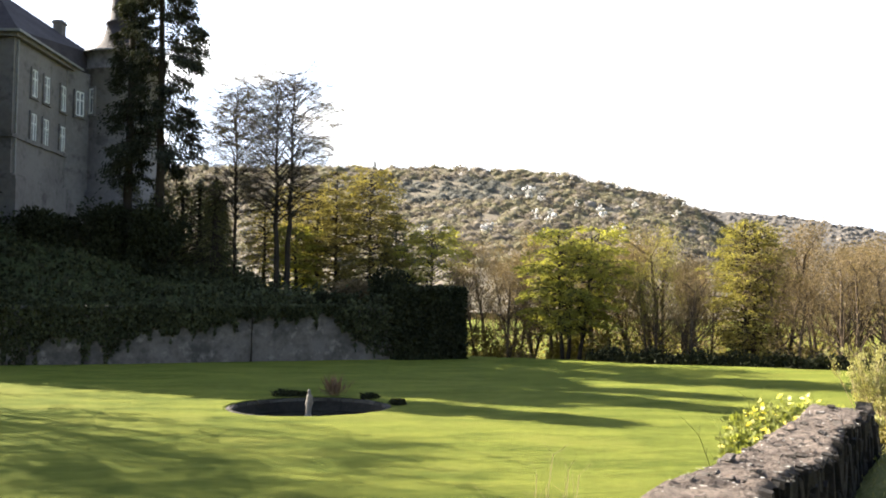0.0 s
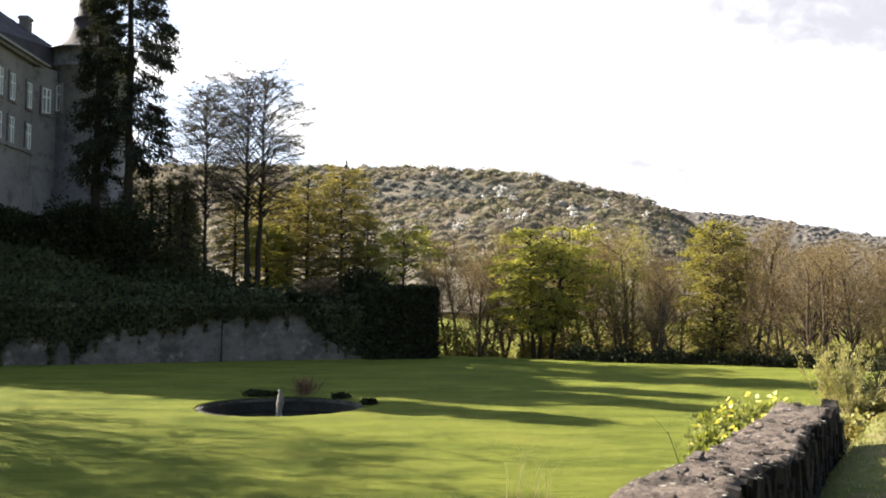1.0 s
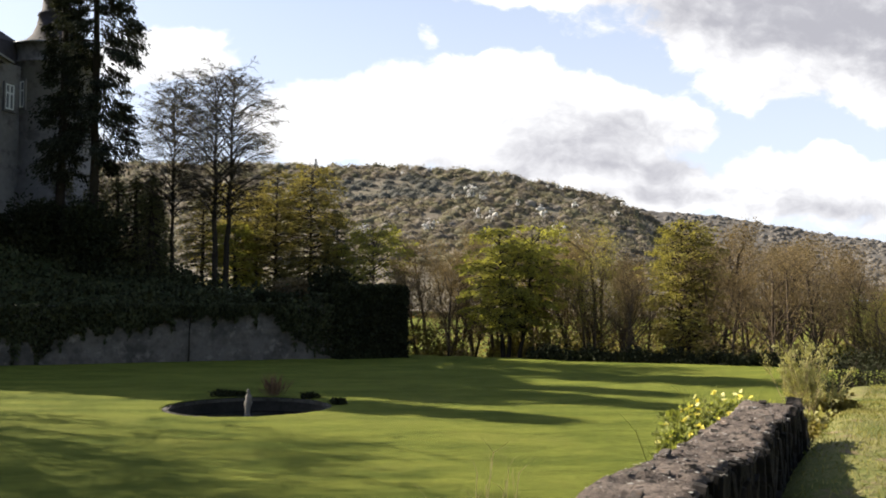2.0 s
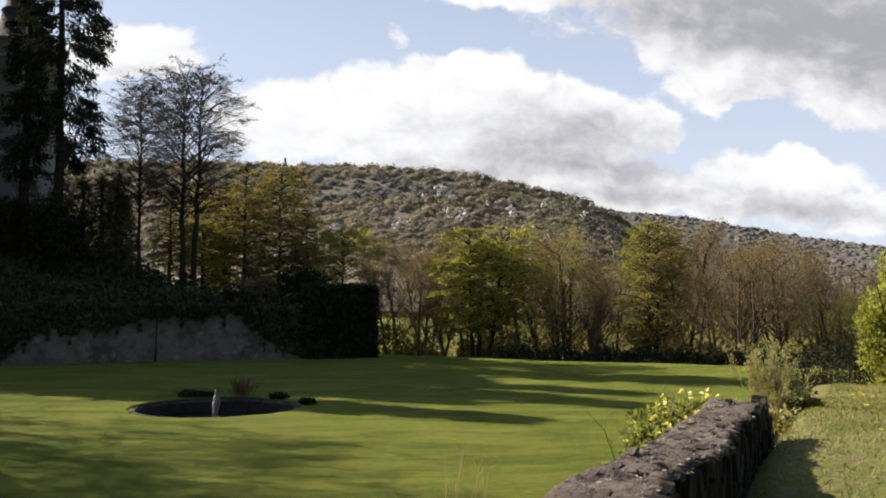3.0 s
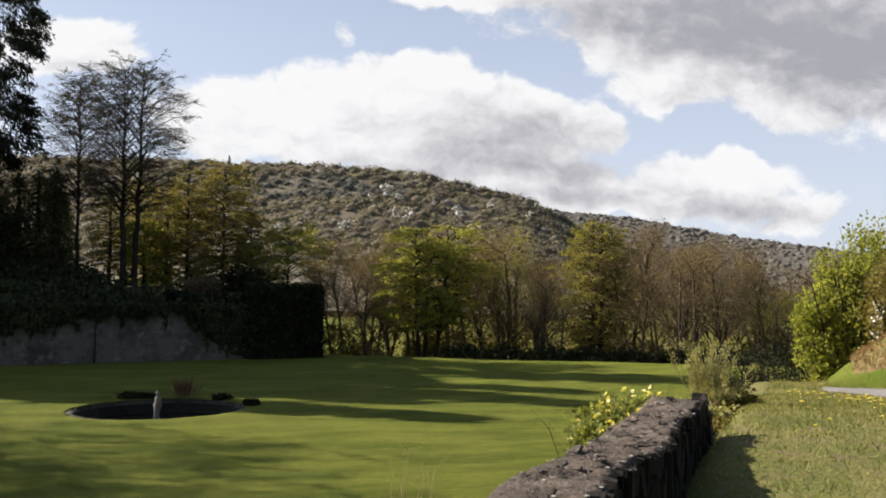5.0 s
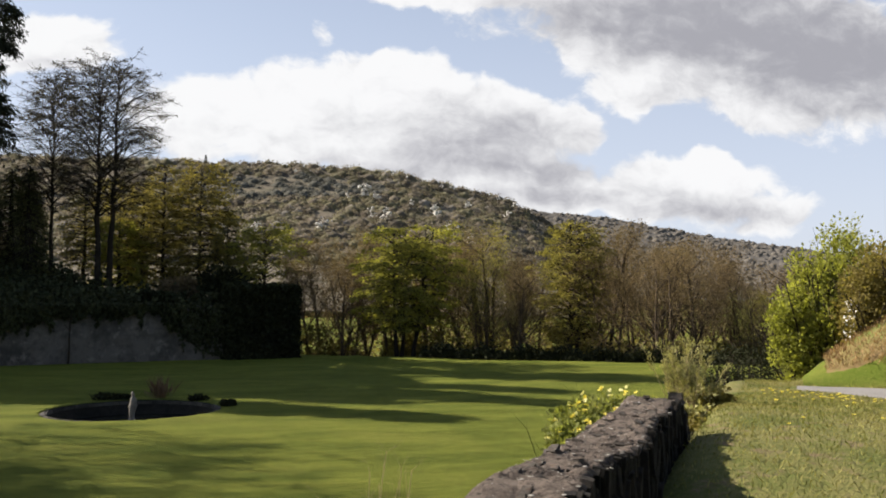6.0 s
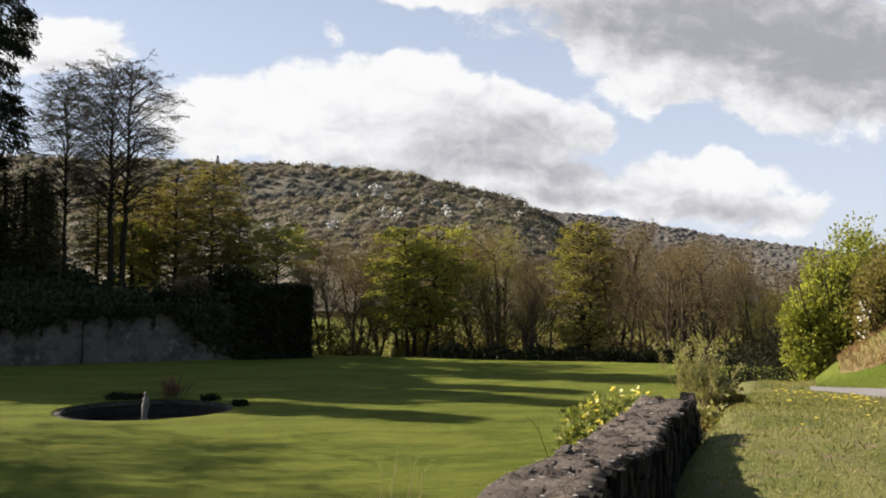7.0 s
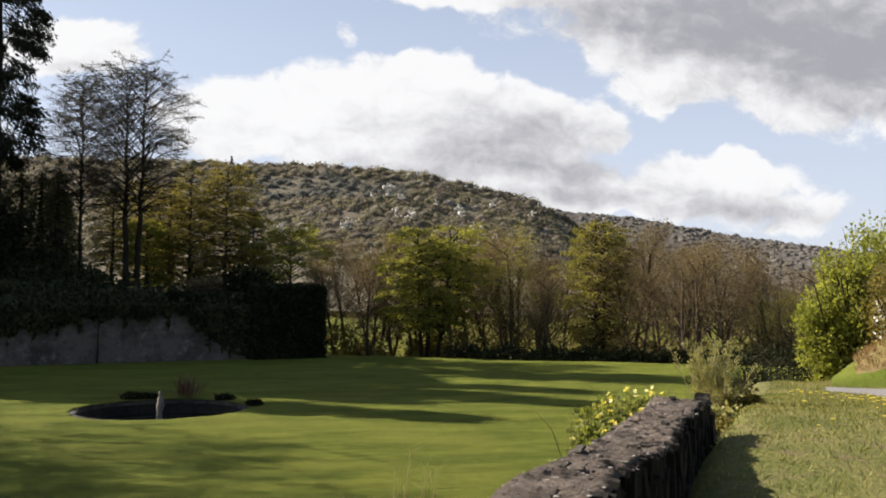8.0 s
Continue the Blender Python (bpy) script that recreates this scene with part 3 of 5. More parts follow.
def spray_tree(name, label, seed, height, outline, at, leaf, count, size, bark="bark_dark", boughs=64, girth=0.16, foot=0.12, rise=(0.15, 0.9),
               droop=0.45, flat=0.06, trunks=((0, 0, 0, 0),), group="", category="tree", twig=0.4, forks=False):
    """A leafy tree with layered sprays. outline: the crown's half width at shares of its height; rise: slope of the lowest and highest boughs."""
    r = np.random.default_rng(seed)
    t = Tree(seed)
    axes = []
    for x, y, lx, ly in trunks:
        knots, p = [], np.array([x, y, -0.3])
        for i in range(10):
            h = (i + 1) / 10
            q = np.array([x + lx * height * h * (1 - 0.35 * h) + r.normal(0, 0.04), y + ly * height * h * (1 - 0.35 * h) + r.normal(0, 0.04), height * 0.95 * h])
            t.segments.append((*p, *q, girth * (1 - 0.09 * i), girth * (1 - 0.09 * (i + 1)), 0))
            knots.append(q)
            p = q
        axes.append(np.array([[x, y, -0.3]] + knots))
    root, way, length, slope = [], [], [], []
    turn = r.uniform(0, 6)
    for i in range(boughs):
        s = foot + (0.97 - foot) * (i + r.uniform(0, 1)) / boughs
        axis = axes[i % len(axes)]
        q = np.array([np.interp(s * height * 0.95, axis[:, 2], axis[:, k]) for k in range(3)])
        turn += 2.4 + r.normal(0, 0.35)
        reach = np.interp(s, [o[0] for o in outline], [o[1] for o in outline]) * r.uniform(0.62, 1.12)
        e = rise[0] + (rise[1] - rise[0]) * s + r.normal(0, 0.12)
        root.append(q), way.append((math.cos(turn), math.sin(turn), 0.0)), length.append(reach), slope.append(e)
        prev = q
        for j in range(6):
            k = (j + 1) / 6
            e_pt = q + np.array([math.cos(turn), math.sin(turn), 0]) * reach * k + np.array([0, 0, reach * (e * k - droop * k * k)]) + r.normal(0, 0.03, 3)
            thick = girth * 0.32 * (1 - 0.7 * s)
            t.segments.append((*prev, *e_pt, thick * (1 - j / 6) + 0.008, thick * (1 - k) + 0.007, 1))
            prev = e_pt
    root, way, length, slope = np.array(root), np.array(way), np.array(length), np.array(slope)
    odds = length ** 1.4
    b = r.choice(boughs, count, p=odds / odds.sum())
    stations = r.uniform(0.1, 1.0, (boughs, 11)) ** 0.7
    st = r.integers(0, 11, count)
    k = np.clip(stations[b, st] + r.normal(0, 0.025, count), 0.05, 1.05)
    hand = np.where((st + b) % 2 == 0, 1.0, -1.0)
    along = r.uniform(0, 1, count) ** 0.8
    L = length[b]
    reach = along * (twig * L * (1.08 - 0.75 * k) + 0.18)
    across = np.stack([-way[b][:, 1], way[b][:, 0], 0 * k], 1)
    places = root[b] + way[b] * (L * k + reach * 0.55)[:, None] + across * (hand * reach)[:, None]
    places[:, 2] += L * (slope[b] * k - droop * k * k) - 0.28 * along * reach
    places += r.normal(0, 1, (count, 3)) * np.array([0.07, 0.07, flat])
    for i in range(boughs):
        for j in range(0, 11, 1 if forks else 2):
            kk = stations[i, j]
            start = root[i] + way[i] * length[i] * kk + np.array([0, 0, length[i] * (slope[i] * kk - droop * kk * kk)])
            out = twig * length[i] * (1.08 - 0.75 * kk) * (1 if (j + i) % 2 == 0 else -1)
            end = start + way[i] * abs(out) * 0.55 + np.array([-way[i][1], way[i][0], -0.25]) * out * np.array([1, 1, np.sign(out)])
            t.segments.append((*start, *end, 0.014, 0.006, 2))
            if forks:
                for q in range(4):
                    a = start + (end - start) * r.uniform(0.3, 0.95)
                    bend = (end - start) * r.uniform(0.3, 0.6) + r.normal(0, 0.22, 3) * abs(out) + np.array([0, 0, 0.12])
                    t.segments.append((*a, *(a + bend), 0.008, 0.004, 2))
    ob = thing(name, label, category, at, r.uniform(0, 360) if len(trunks) == 1 else 0.0, 1.0, group)
    part("trunk", t.wood("trunk", bark), ob)
    part("crown", cards("crown", places, size, leaf, r, way[b] * 0.5 + across * (hand * 0.5)[:, None] + np.array([0, 0, -0.25]), 0.65), ob)
    return ob


def leafy_mass(name, centre, half, count, size, mat, rng, lumps=26, lump=0.45):
    """Leaves of a bush, set on many uneven lumps in an ellipsoid."""
    c = rng.normal(0, 1, (lumps, 3))
    c /= np.linalg.norm(c, axis=1, keepdims=True)
    c *= rng.uniform(0.3, 1.0, (lumps, 1)) ** 0.6
    pick = rng.integers(0, lumps, count)
    d = rng.normal(0, 1, (count, 3))
    d /= np.linalg.norm(d, axis=1, keepdims=True)
    radius = rng.uniform(0.55, 1.0, (count, 1)) * (lump * rng.uniform(0.6, 1.2, lumps)[pick])[:, None]
    p = (c[pick] * (1 - lump * 0.6) + d * radius) * np.array(half) + np.array(centre)
    low = rng.uniform(0, 1, count) < 0.12
    p[low, 2] = centre[2] - half[2] * rng.uniform(0.75, 1.0, low.sum())
    p[low, :2] = p[low, :2] * 0.85
    return cards(name, p, size, mat, rng, d)


# ---- ground ----
A, N = np.array([0.538, 0.843]), np.array([0.843, -0.538])  # along the low stone wall, and across it to its open side


def uv(u, v):
    return u * A[0] + v * N[0], u * A[1] + v * N[1]


POOL = (-4.0, 26.6, 2.35)


def ground_height(x, y):
    beyond = ((x - 1.0) * 0.437 + (y - 50.4) * 0.8994)  # past the lawn's far edge
    z = -2.6 * smooth(beyond, 0.3, 5.0)
    pool = np.hypot(x - POOL[0], y - POOL[1])
    z = z - 0.8 * smooth(-pool, -POOL[2] - 0.05, -POOL[2] + 0.1)
    return z + 0.03 * wavy(x * 0.5, y * 0.5) * smooth(np.hypot(x, y), 5, 20)


xs = np.concatenate([np.geomspace(-3000, -40, 14), np.arange(-38, -8, 2.0), np.arange(-7.4, -0.4, 0.14), np.arange(0, 36, 1.5), np.geomspace(38, 3000, 14)])
ys = np.concatenate([-np.geomspace(3000, 20, 10), np.arange(-15, 22, 2.5), np.arange(23.2, 30.2, 0.14), np.arange(31, 60, 1.2), np.geomspace(64, 3500, 16)])
tagged(new("ground", sheet("ground", xs, ys, ground_height, "lawn")), "mown green lawn running out to meadow and woods", "lawn", kind="structure")


def terrace_height(u, v):
    z = 1.75 + 0.04 * wavy(u * 0.9, v * 0.9, 1.0)
    z = z + 0.32 * smooth(u, 4.8, 7.5) * (1 - smooth(u, 8.6, 14.6)) * smooth(v, -1.15, -0.7)  # a low swell by the wall's end
    z = z - 1.9 * smooth(u, 16.6, 23) * smooth(-v, -0.4, 0.6)  # the way dips under the trees
    z = z + smooth(u, 15.95, 18.2) * np.clip(v - 0.2, 0, 3.2) * 0.76 + smooth(u, 17, 30) * smooth(v, 3, 12) * 1.2
    return z - 2.2 * smooth(-v, 1.0, 2.8) * smooth(u, 7.5, 10.5)


us = np.concatenate([np.arange(-14, 4, 1.0), np.arange(4, 22, 0.2), np.arange(22, 46, 1.0)])
vs = np.concatenate([[-1.12, -0.95], np.arange(-0.8, 6, 0.2), np.arange(6, 42, 1.5)])
tagged(new("grass_terrace", sheet("grass_terrace", us, vs, lambda u, v: terrace_height(u, v), "rough_grass", warp=uv)),
       "rough sunlit grass terrace beside the low stone wall", "grass", kind="structure")
us2, vs2 = np.arange(8.0, 30, 0.4), np.arange(-3.4, -0.94, 0.1)
tagged(new("grass_slope", sheet("grass_slope", us2, vs2, lambda u, v: np.minimum(terrace_height(u, v) - 0.01, 1.77 - 2.5 * smooth(-v, 1.3, 2.5)), "rough_grass", warp=uv)),
       "grassy slope falling from the terrace to the lawn", "grass", kind="structure")
tagged(new("dry_slope", sheet("dry_slope", np.arange(16.4, 34, 0.2), np.arange(0.5, 20, 0.3),
       lambda u, v: terrace_height(u, v) - 0.05 + 0.12 * smooth(u + 0.35 * v + 0.25 * np.sin(v * 2.3), 17.2, 17.7), "brown_slope", warp=uv)),
       "dry brown grass slope above the lane", "slope", kind="structure")


def lane(s, w):
    """The narrow lane that crosses at the terrace's end."""
    u0, u1 = 15.1 - 0.85 * s, 15.8 + 0.03 * s
    u = u0 + (u1 - u0) * w
    return uv(u, s)


tagged(new("road", sheet("road", np.arange(0.0, 16, 0.3), np.linspace(0, 1, 9),
       lambda s, w: terrace_height(15.1 - 0.85 * s + (0.7 + 0.88 * s) * w, s) + 0.035 * np.sin(np.pi * w) ** 0.5 + 0.005, "road",
       warp=lambda s, w: lane(s, w))), "pale worn narrow lane at the grass edge", "road", kind="structure")

tagged(new("verge", sheet("verge", np.arange(15.85, 18.6, 0.15), np.arange(0.1, 16, 0.3),
       lambda u, v: terrace_height(u, v) - 0.02 + 0.045 * smooth(u, 15.9, 16.2), "verge", warp=uv)), "fresh green grass verge above the lane", "grass", kind="structure")

# unseen bank added beyond the lane, on the open side, to block skylight
tagged(new("lane_bank", sheet("lane_bank", np.arange(-30, 12.1, 1.0), np.arange(7.0, 42, 1.0),
       lambda u, v: 1.7 + 8.5 * smooth(v, 7, 19) + 0.5 * wavy(u * 0.7, v * 0.7, 3.0), "bank", warp=uv)), "unseen steep bank beside the lane, added to block skylight", "bank", kind="structure")

# the bank behind the retaining wall
WA, WN = np.array([0.952, 0.305]), np.array([-0.305, 0.952])  # along that wall, and back from it
W0 = np.array([-9.8, 45.1])


def bank_xy(a, b):
    return W0[0] + a * WA[0] + b * WN[0], W0[1] + a * WA[1] + b * WN[1]


def bank_height(a, b):
    top = 2.75 + 4.7 * smooth(-a, -4.5, 12) + 0.8 * smooth(-a, 12, 30)
    z = 2.75 + (top - 2.75) * smooth(b, 0.5, 13) + 0.9 * smooth(b, 3, 9) * smooth(a, -8, 2) * smooth(-a, -10, -4)
    z = z + 0.18 * wavy(a * 0.8, b * 0.8, 2.0)
    return z - 6.0 * smooth(b, 24, 60) * smooth(a, -12, 4) - 1.2 * smooth(a, 7.5, 11.5)


tagged(new("bank", sheet("bank", np.arange(-60, 11.6, 0.7), np.concatenate([np.arange(0.3, 16, 0.6), np.arange(16, 66, 2.5)]),
       bank_height, "bank", warp=bank_xy)), "dark overgrown bank above the retaining wall", "bank", kind="structure")
# a sunny clearing on the bank's shoulder, under the trees
tagged(new("clearing", sheet("clearing", np.arange(2.2, 11.0, 0.35), np.arange(7.0, 22, 0.5),
       lambda a, b: bank_height(a, b) + 0.05 * smooth(b, 7, 8) - 0.03, "meadow", warp=bank_xy)), "bright grass clearing below the trees", "grass", kind="structure")

# ---- retaining wall with its ivy ----
wa = np.arange(-46, 11.2, 0.35)
wv, wf = [], []
for i, a in enumerate(wa):
    for b, z in ((0.0, -0.2), (-0.02, 1.2), (0.03, 2.8), (0.45, 2.8), (0.45, -0.2)):
        px, py = bank_xy(a, b + 0.03 * math.sin(a * 1.7) + 0.015 * math.sin(a * 5.1))
        wv.append((px, py, z))
for i in range(len(wa) - 1):
    wf += [(i * 5 + j, (i + 1) * 5 + j, (i + 1) * 5 + j + 1, i * 5 + j + 1) for j in range(4)]
retaining = tagged(new("wall_north", mesh("wall_north", wv, wf, "plaster", True)), "stained plaster retaining wall below ivy", "wall", kind="structure")
EDGE = [(-14, 0.1), (-12.4, 1.0), (-11.4, 0.1), (-10.6, 0.1), (-9.6, 1.2), (-8.2, 1.3), (-7.9, 0.2), (-7.3, 1.3), (-6.8, 0.3), (-6.0, 1.2), (-4.9, 1.75),
        (-4.0, 1.4), (-3.4, 1.8), (-2.4, 1.7), (-1.2, 2.1), (0.2, 2.4), (1.5, 2.3), (3.2, 2.45), (4.2, 2.5), (4.6, 1.9), (5.4, 1.1), (6.4, 0.5), (7.4, 0.02),
        (7.9, 0.3), (8.6, 0.55), (9.4, 0.3), (9.9, 0.0), (12, 0)]
rng = np.random.default_rng(5)
n = 36000
a = rng.uniform(-46, 11.2, n)
lowest = np.interp(a, [e[0] for e in EDGE], [e[1] for e in EDGE], left=0.1) + 0.22 * np.sin(a * 9) * np.abs(np.sin(a * 2.3)) - 0.5 * (np.sin(a * 6.1) > 0.93)
z = lowest + (2.95 - lowest) * rng.uniform(0, 1, n) ** 0.85
px, py = bank_xy(a, -0.05 - 0.25 * rng.uniform(0, 1, n) * smooth(z, 0.5, 2.6))
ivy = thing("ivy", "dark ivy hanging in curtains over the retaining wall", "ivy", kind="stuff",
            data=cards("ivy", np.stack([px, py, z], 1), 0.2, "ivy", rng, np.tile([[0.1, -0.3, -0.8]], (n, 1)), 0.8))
# dry stem on the plaster
stem = Tree(3)
stem.limb(np.array([-9.75, 45.0, 0.0]), np.array([0, 0, 1.0]), 2.4, 0.05, 0, [(6, 5, 0.03, 0.02, 0.35, 35, 0.5), (4, 0, 0.1, 0.05, 0, 0, 0)])
tagged(new("climber_stem", stem.wood("climber_stem", "bark_dark")), "bare dark climber stem against the plaster", "climber")

# undergrowth on the bank
n = 34000
a, b = rng.uniform(-46, 9.5, n), rng.uniform(0.2, 17, n) ** 1.0
keep_it = ~((a > 1.5) & (b > 7.0))
a, b = a[keep_it], b[keep_it]
px, py = bank_xy(a, b)
h = bank_height(a, b) + np.abs(rng.normal(0, 0.28, len(a))) + 0.5 * np.maximum(0, wavy(a * 1.3, b * 1.3, 4.0))
thing("undergrowth", "dark tangled undergrowth covering the bank", "undergrowth", kind="stuff",
      data=cards("undergrowth", np.stack([px, py, h], 1), 0.27, "ivy", rng, None, 0.7))


def bush(name, label, at, half, count, size, mat, seed, group="", lumps=26, stems=7, category="bush", bark="bark_dark", lump=0.45):
    """A bush: stems from its foot, and leaves on uneven lumps."""
    r = np.random.default_rng(seed)
    t = Tree(seed)
    for i in range(stems):
        w = np.array([r.normal(0, 0.5) * half[0], r.normal(0, 0.5) * half[1], half[2] * 1.2])
        t.limb(np.array([r.normal(0, 0.1), r.normal(0, 0.1), -0.2]), w, half[2] * 1.6, 0.012 + 0.008 * half[2], 0, [(5, 4, 0.1, 0.02, 0.5, 40, 0.3), (4, 0, 0.15, 0.0, 0, 0, 0)])
    ob = thing(name, label, category, at, 0, 1, group)
    part("branchwork", t.wood("branchwork", bark), ob)
    part("crown", leafy_mass("crown", (0, 0, half[2]), half, count, size, mat, r, lumps, lump), ob)
    return ob


# clipped hedge block at the wall's end
def hedge_block(a0, a1, b0, b1, z0, z1, count, seed):
    r = np.random.default_rng(seed)
    side = r.integers(0, 4, count)
    a, b, z = r.uniform(a0, a1, count), r.uniform(b0, b1, count), r.uniform(z0, z1, count)
    a = np.where(side == 1, a1, np.where(side == 2, a0, a))
    b = np.where(side == 0, b0, b)
    z = np.where(side == 3, z1, z)
    a, b, z = a + r.normal(0, 0.05, count), b + r.normal(0, 0.05, count), z + r.normal(0, 0.05, count)
    x, y = bank_xy(a, b)
    ob = thing("clipped_hedge", "tall near-black clipped hedge block ending the wall", "hedge")
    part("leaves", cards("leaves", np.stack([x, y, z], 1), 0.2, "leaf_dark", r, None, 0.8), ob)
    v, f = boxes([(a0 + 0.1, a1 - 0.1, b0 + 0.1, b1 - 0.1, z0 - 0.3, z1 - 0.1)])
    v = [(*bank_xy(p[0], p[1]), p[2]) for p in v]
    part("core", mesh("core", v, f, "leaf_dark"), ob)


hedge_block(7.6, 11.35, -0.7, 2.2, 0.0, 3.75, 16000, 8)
bush("bush", "dark rounded evergreen bush beside the clipped hedge", (-2.9, 50.3, 2.2), (1.5, 1.2, 1.35), 5000, 0.24, "leaf_dark", 9)
bush("bush", "low dark shrub spilling over the ivy wall", (-5.6, 48.4, 1.9), (1.9, 1.0, 0.85), 4000, 0.24, "leaf_dark", 10)
bush("bush", "russet twiggy bush by the clipped hedge", (-5.2, 51.5, 2.3), (1.4, 1.2, 1.1), 4500, 0.2, "leaf_brown", 11)

# ---- the castle ----
CX, CY0, CY1 = -27.35, 55.1, 66.5
castle = thing("castle", "grey rendered castle wing with slate roof and turret", "castle", (0, 0, 0))
part("wall", mesh("wall", *boxes([(-44, CX, CY0, CY1, 4.0, 20.0)]), "castle"), castle)
part("plinth", mesh("plinth", *boxes([(-44.3, CX + 0.3, CY0 - 0.3, CY1, 4.0, 11.0)]), "castle"), castle)
part("string_course", mesh("string_course", *boxes([(-44.12, CX + 0.14, CY0 - 0.14, CY1, 13.35, 13.6)]), "castle"), castle)
part("cornice", mesh("cornice", *boxes([(-44.35, CX + 0.35, CY0 - 0.35, CY1, 19.75, 20.05)]), "castle"), castle)
rv = [(CX + 0.5, CY0 - 0.5, 20.05), (CX + 0.5, CY1, 20.05), (-44.5, CY1, 20.05), (-44.5, CY0 - 0.5, 20.05),
      (-31.5, 60.5, 24.75), (-27.05, CY1 - 0.1, 21.9), (-40.0, CY1 - 0.1, 21.9), (-40.0, 60.5, 24.75)]
part("roof", mesh("roof", rv, [(0, 1, 5, 4), (3, 0, 4, 7), (1, 2, 6, 5), (2, 3, 7, 6), (4, 5, 6, 7)], "slate"), castle)
part("gutter", mesh("gutter", *boxes([(CX + 0.45, CX + 0.62, CY0 - 0.6, CY1 - 2.1, 19.98, 20.14), (-44.6, CX + 0.45, CY0 - 0.62, CY0 - 0.45, 19.98, 20.14)]), "zinc"), castle)
part("downpipe", mesh("downpipe", *boxes([(CX + 0.02, CX + 0.14, CY0 + 0.3, CY0 + 0.42, 11, 20.0)]), "zinc"), castle)
part("chimney", mesh("chimney", *boxes([(-28.95, -28.3, 64.0, 64.7, 22.0, 23.75), (-29.03, -28.22, 63.92, 64.78, 23.5, 23.65)]), "castle"), castle)
part("roof_light", mesh("roof_light", [(CX + 0.05, 61.7, 20.62), (CX + 0.05, 62.5, 20.62), (CX - 0.4, 62.5, 21.2), (CX - 0.4, 61.7, 21.2), (CX - 0.1, 61.7, 20.45), (CX - 0.1, 62.5, 20.45), (CX - 0.6, 62.5, 21.05), (CX - 0.6, 61.7, 21.05)],
     [(0, 1, 2, 3), (0, 4, 5, 1), (1, 5, 6, 2), (2, 6, 7, 3), (3, 7, 4, 0)], "pane"), castle)
# unseen tall block further back along the wing, added to shade the lawn
part("main_block", mesh("main_block", *boxes([(-41.0, -35.6, 57.2, 63.0, 18.0, 29.0)]), "castle"), castle)
part("main_roof", mesh("main_roof", [(-41.3, 56.9, 29.0), (-35.3, 56.9, 29.0), (-35.3, 63.3, 29.0), (-41.3, 63.3, 29.0), (-38.3, 59.0, 32.0), (-38.3, 61.2, 32.0)],
     [(0, 1, 4), (1, 2, 5, 4), (2, 3, 5), (3, 0, 4, 5), (0, 3, 2, 1)], "slate"), castle)
# canted bay between the long wall and the turret, and a buttress at the corner
bay = [(CX - 0.5, 62.9), (CX + 0.02, 62.9), (CX + 0.95, 65.2), (CX + 0.95, 67.0), (CX - 0.5, 67.0)]
bay_faces = [(i, (i + 1) % 5, (i + 1) % 5 + 5, i + 5) for i in range(5)] + [(5, 6, 7, 8, 9)]
part("bay_wall", mesh("bay_wall", [(x, y, 4.0) for x, y in bay] + [(x, y, 19.9) for x, y in bay], bay_faces, "castle"), castle)
part("buttress", mesh("buttress", *boxes([(CX - 1.5, CX + 0.75, CY0 - 0.75, CY0 + 0.6, 4.0, 10.6), (CX - 1.4, CX + 0.62, CY0 - 0.62, CY0 + 0.5, 10.6, 10.85)]), "castle"), castle)


def castle_window(origin, turn, w, h, cross=0.62):
    """A tall stone-framed cross window, set on a wall."""
    base = new("window")
    base.parent = castle
    base.matrix_basis = pose(*origin, 0, 0, turn)
    part("pane", mesh("pane", *boxes([(-w / 2, w / 2, -0.02, 0.02, 0, h)]), "pane"), base)
    part("surround", mesh("surround", *boxes([(-w / 2 - 0.14, -w / 2, -0.09, 0.05, -0.12, h + 0.12), (w / 2, w / 2 + 0.14, -0.09, 0.05, -0.12, h + 0.12),
         (-w / 2, w / 2, -0.09, 0.05, h, h + 0.12), (-w / 2 - 0.2, w / 2 + 0.2, -0.14, 0.05, -0.2, -0.12)]), "castle"), base)
    part("sash", mesh("sash", *boxes([(-w / 2, -w / 2 + 0.09, -0.06, -0.02, 0, h), (w / 2 - 0.09, w / 2, -0.06, -0.02, 0, h), (-0.06, 0.06, -0.065, -0.02, 0, h),
         (-w / 2, w / 2, -0.068, -0.02, h * cross, h * cross + 0.1), (-w / 2, w / 2, -0.062, -0.02, 0, 0.08), (-w / 2, w / 2, -0.062, -0.02, h - 0.08, h)]), "white_paint"), base)


for y in (57.9, 59.7, 62.3):
    castle_window((CX + 0.03, y, 16.55), 90, 0.8, 1.8)
    castle_window((CX + 0.03, y, 13.5), 90, 0.8, 1.9)
# turret
TX, TY, TR = -25.0, 67.6, 3.0
part("turret_wall", mesh("turret_wall", *lathe([(TR + 0.25, 4), (TR + 0.25, 11), (TR, 11.1), (TR, 20.2), (TR + 0.15, 20.25), (TR + 0.15, 20.4), (TR - 0.05, 20.45), (TR - 0.05, 21.4), (TR + 0.12, 21.5), (TR + 0.12, 21.65)], 40, TX, TY), "castle", True), castle)
part("turret_roof", mesh("turret_roof", *lathe([(TR + 0.32, 21.65), (TR + 0.28, 21.75), (2.75, 21.95), (2.15, 22.3), (1.7, 22.85), (1.4, 23.6), (1.25, 24.35), (1.36, 24.4), (1.3, 24.55), (1.08, 24.75), (0.95, 26.2), (0.72, 28.5), (0.4, 31), (0.02, 34)], 32, TX, TY), "slate", True), castle)
part("turret_gutter", mesh("turret_gutter", *lathe([(TR + 0.28, 21.58), (TR + 0.4, 21.58), (TR + 0.4, 21.7), (TR + 0.28, 21.7)], 40, TX, TY), "zinc", True), castle)
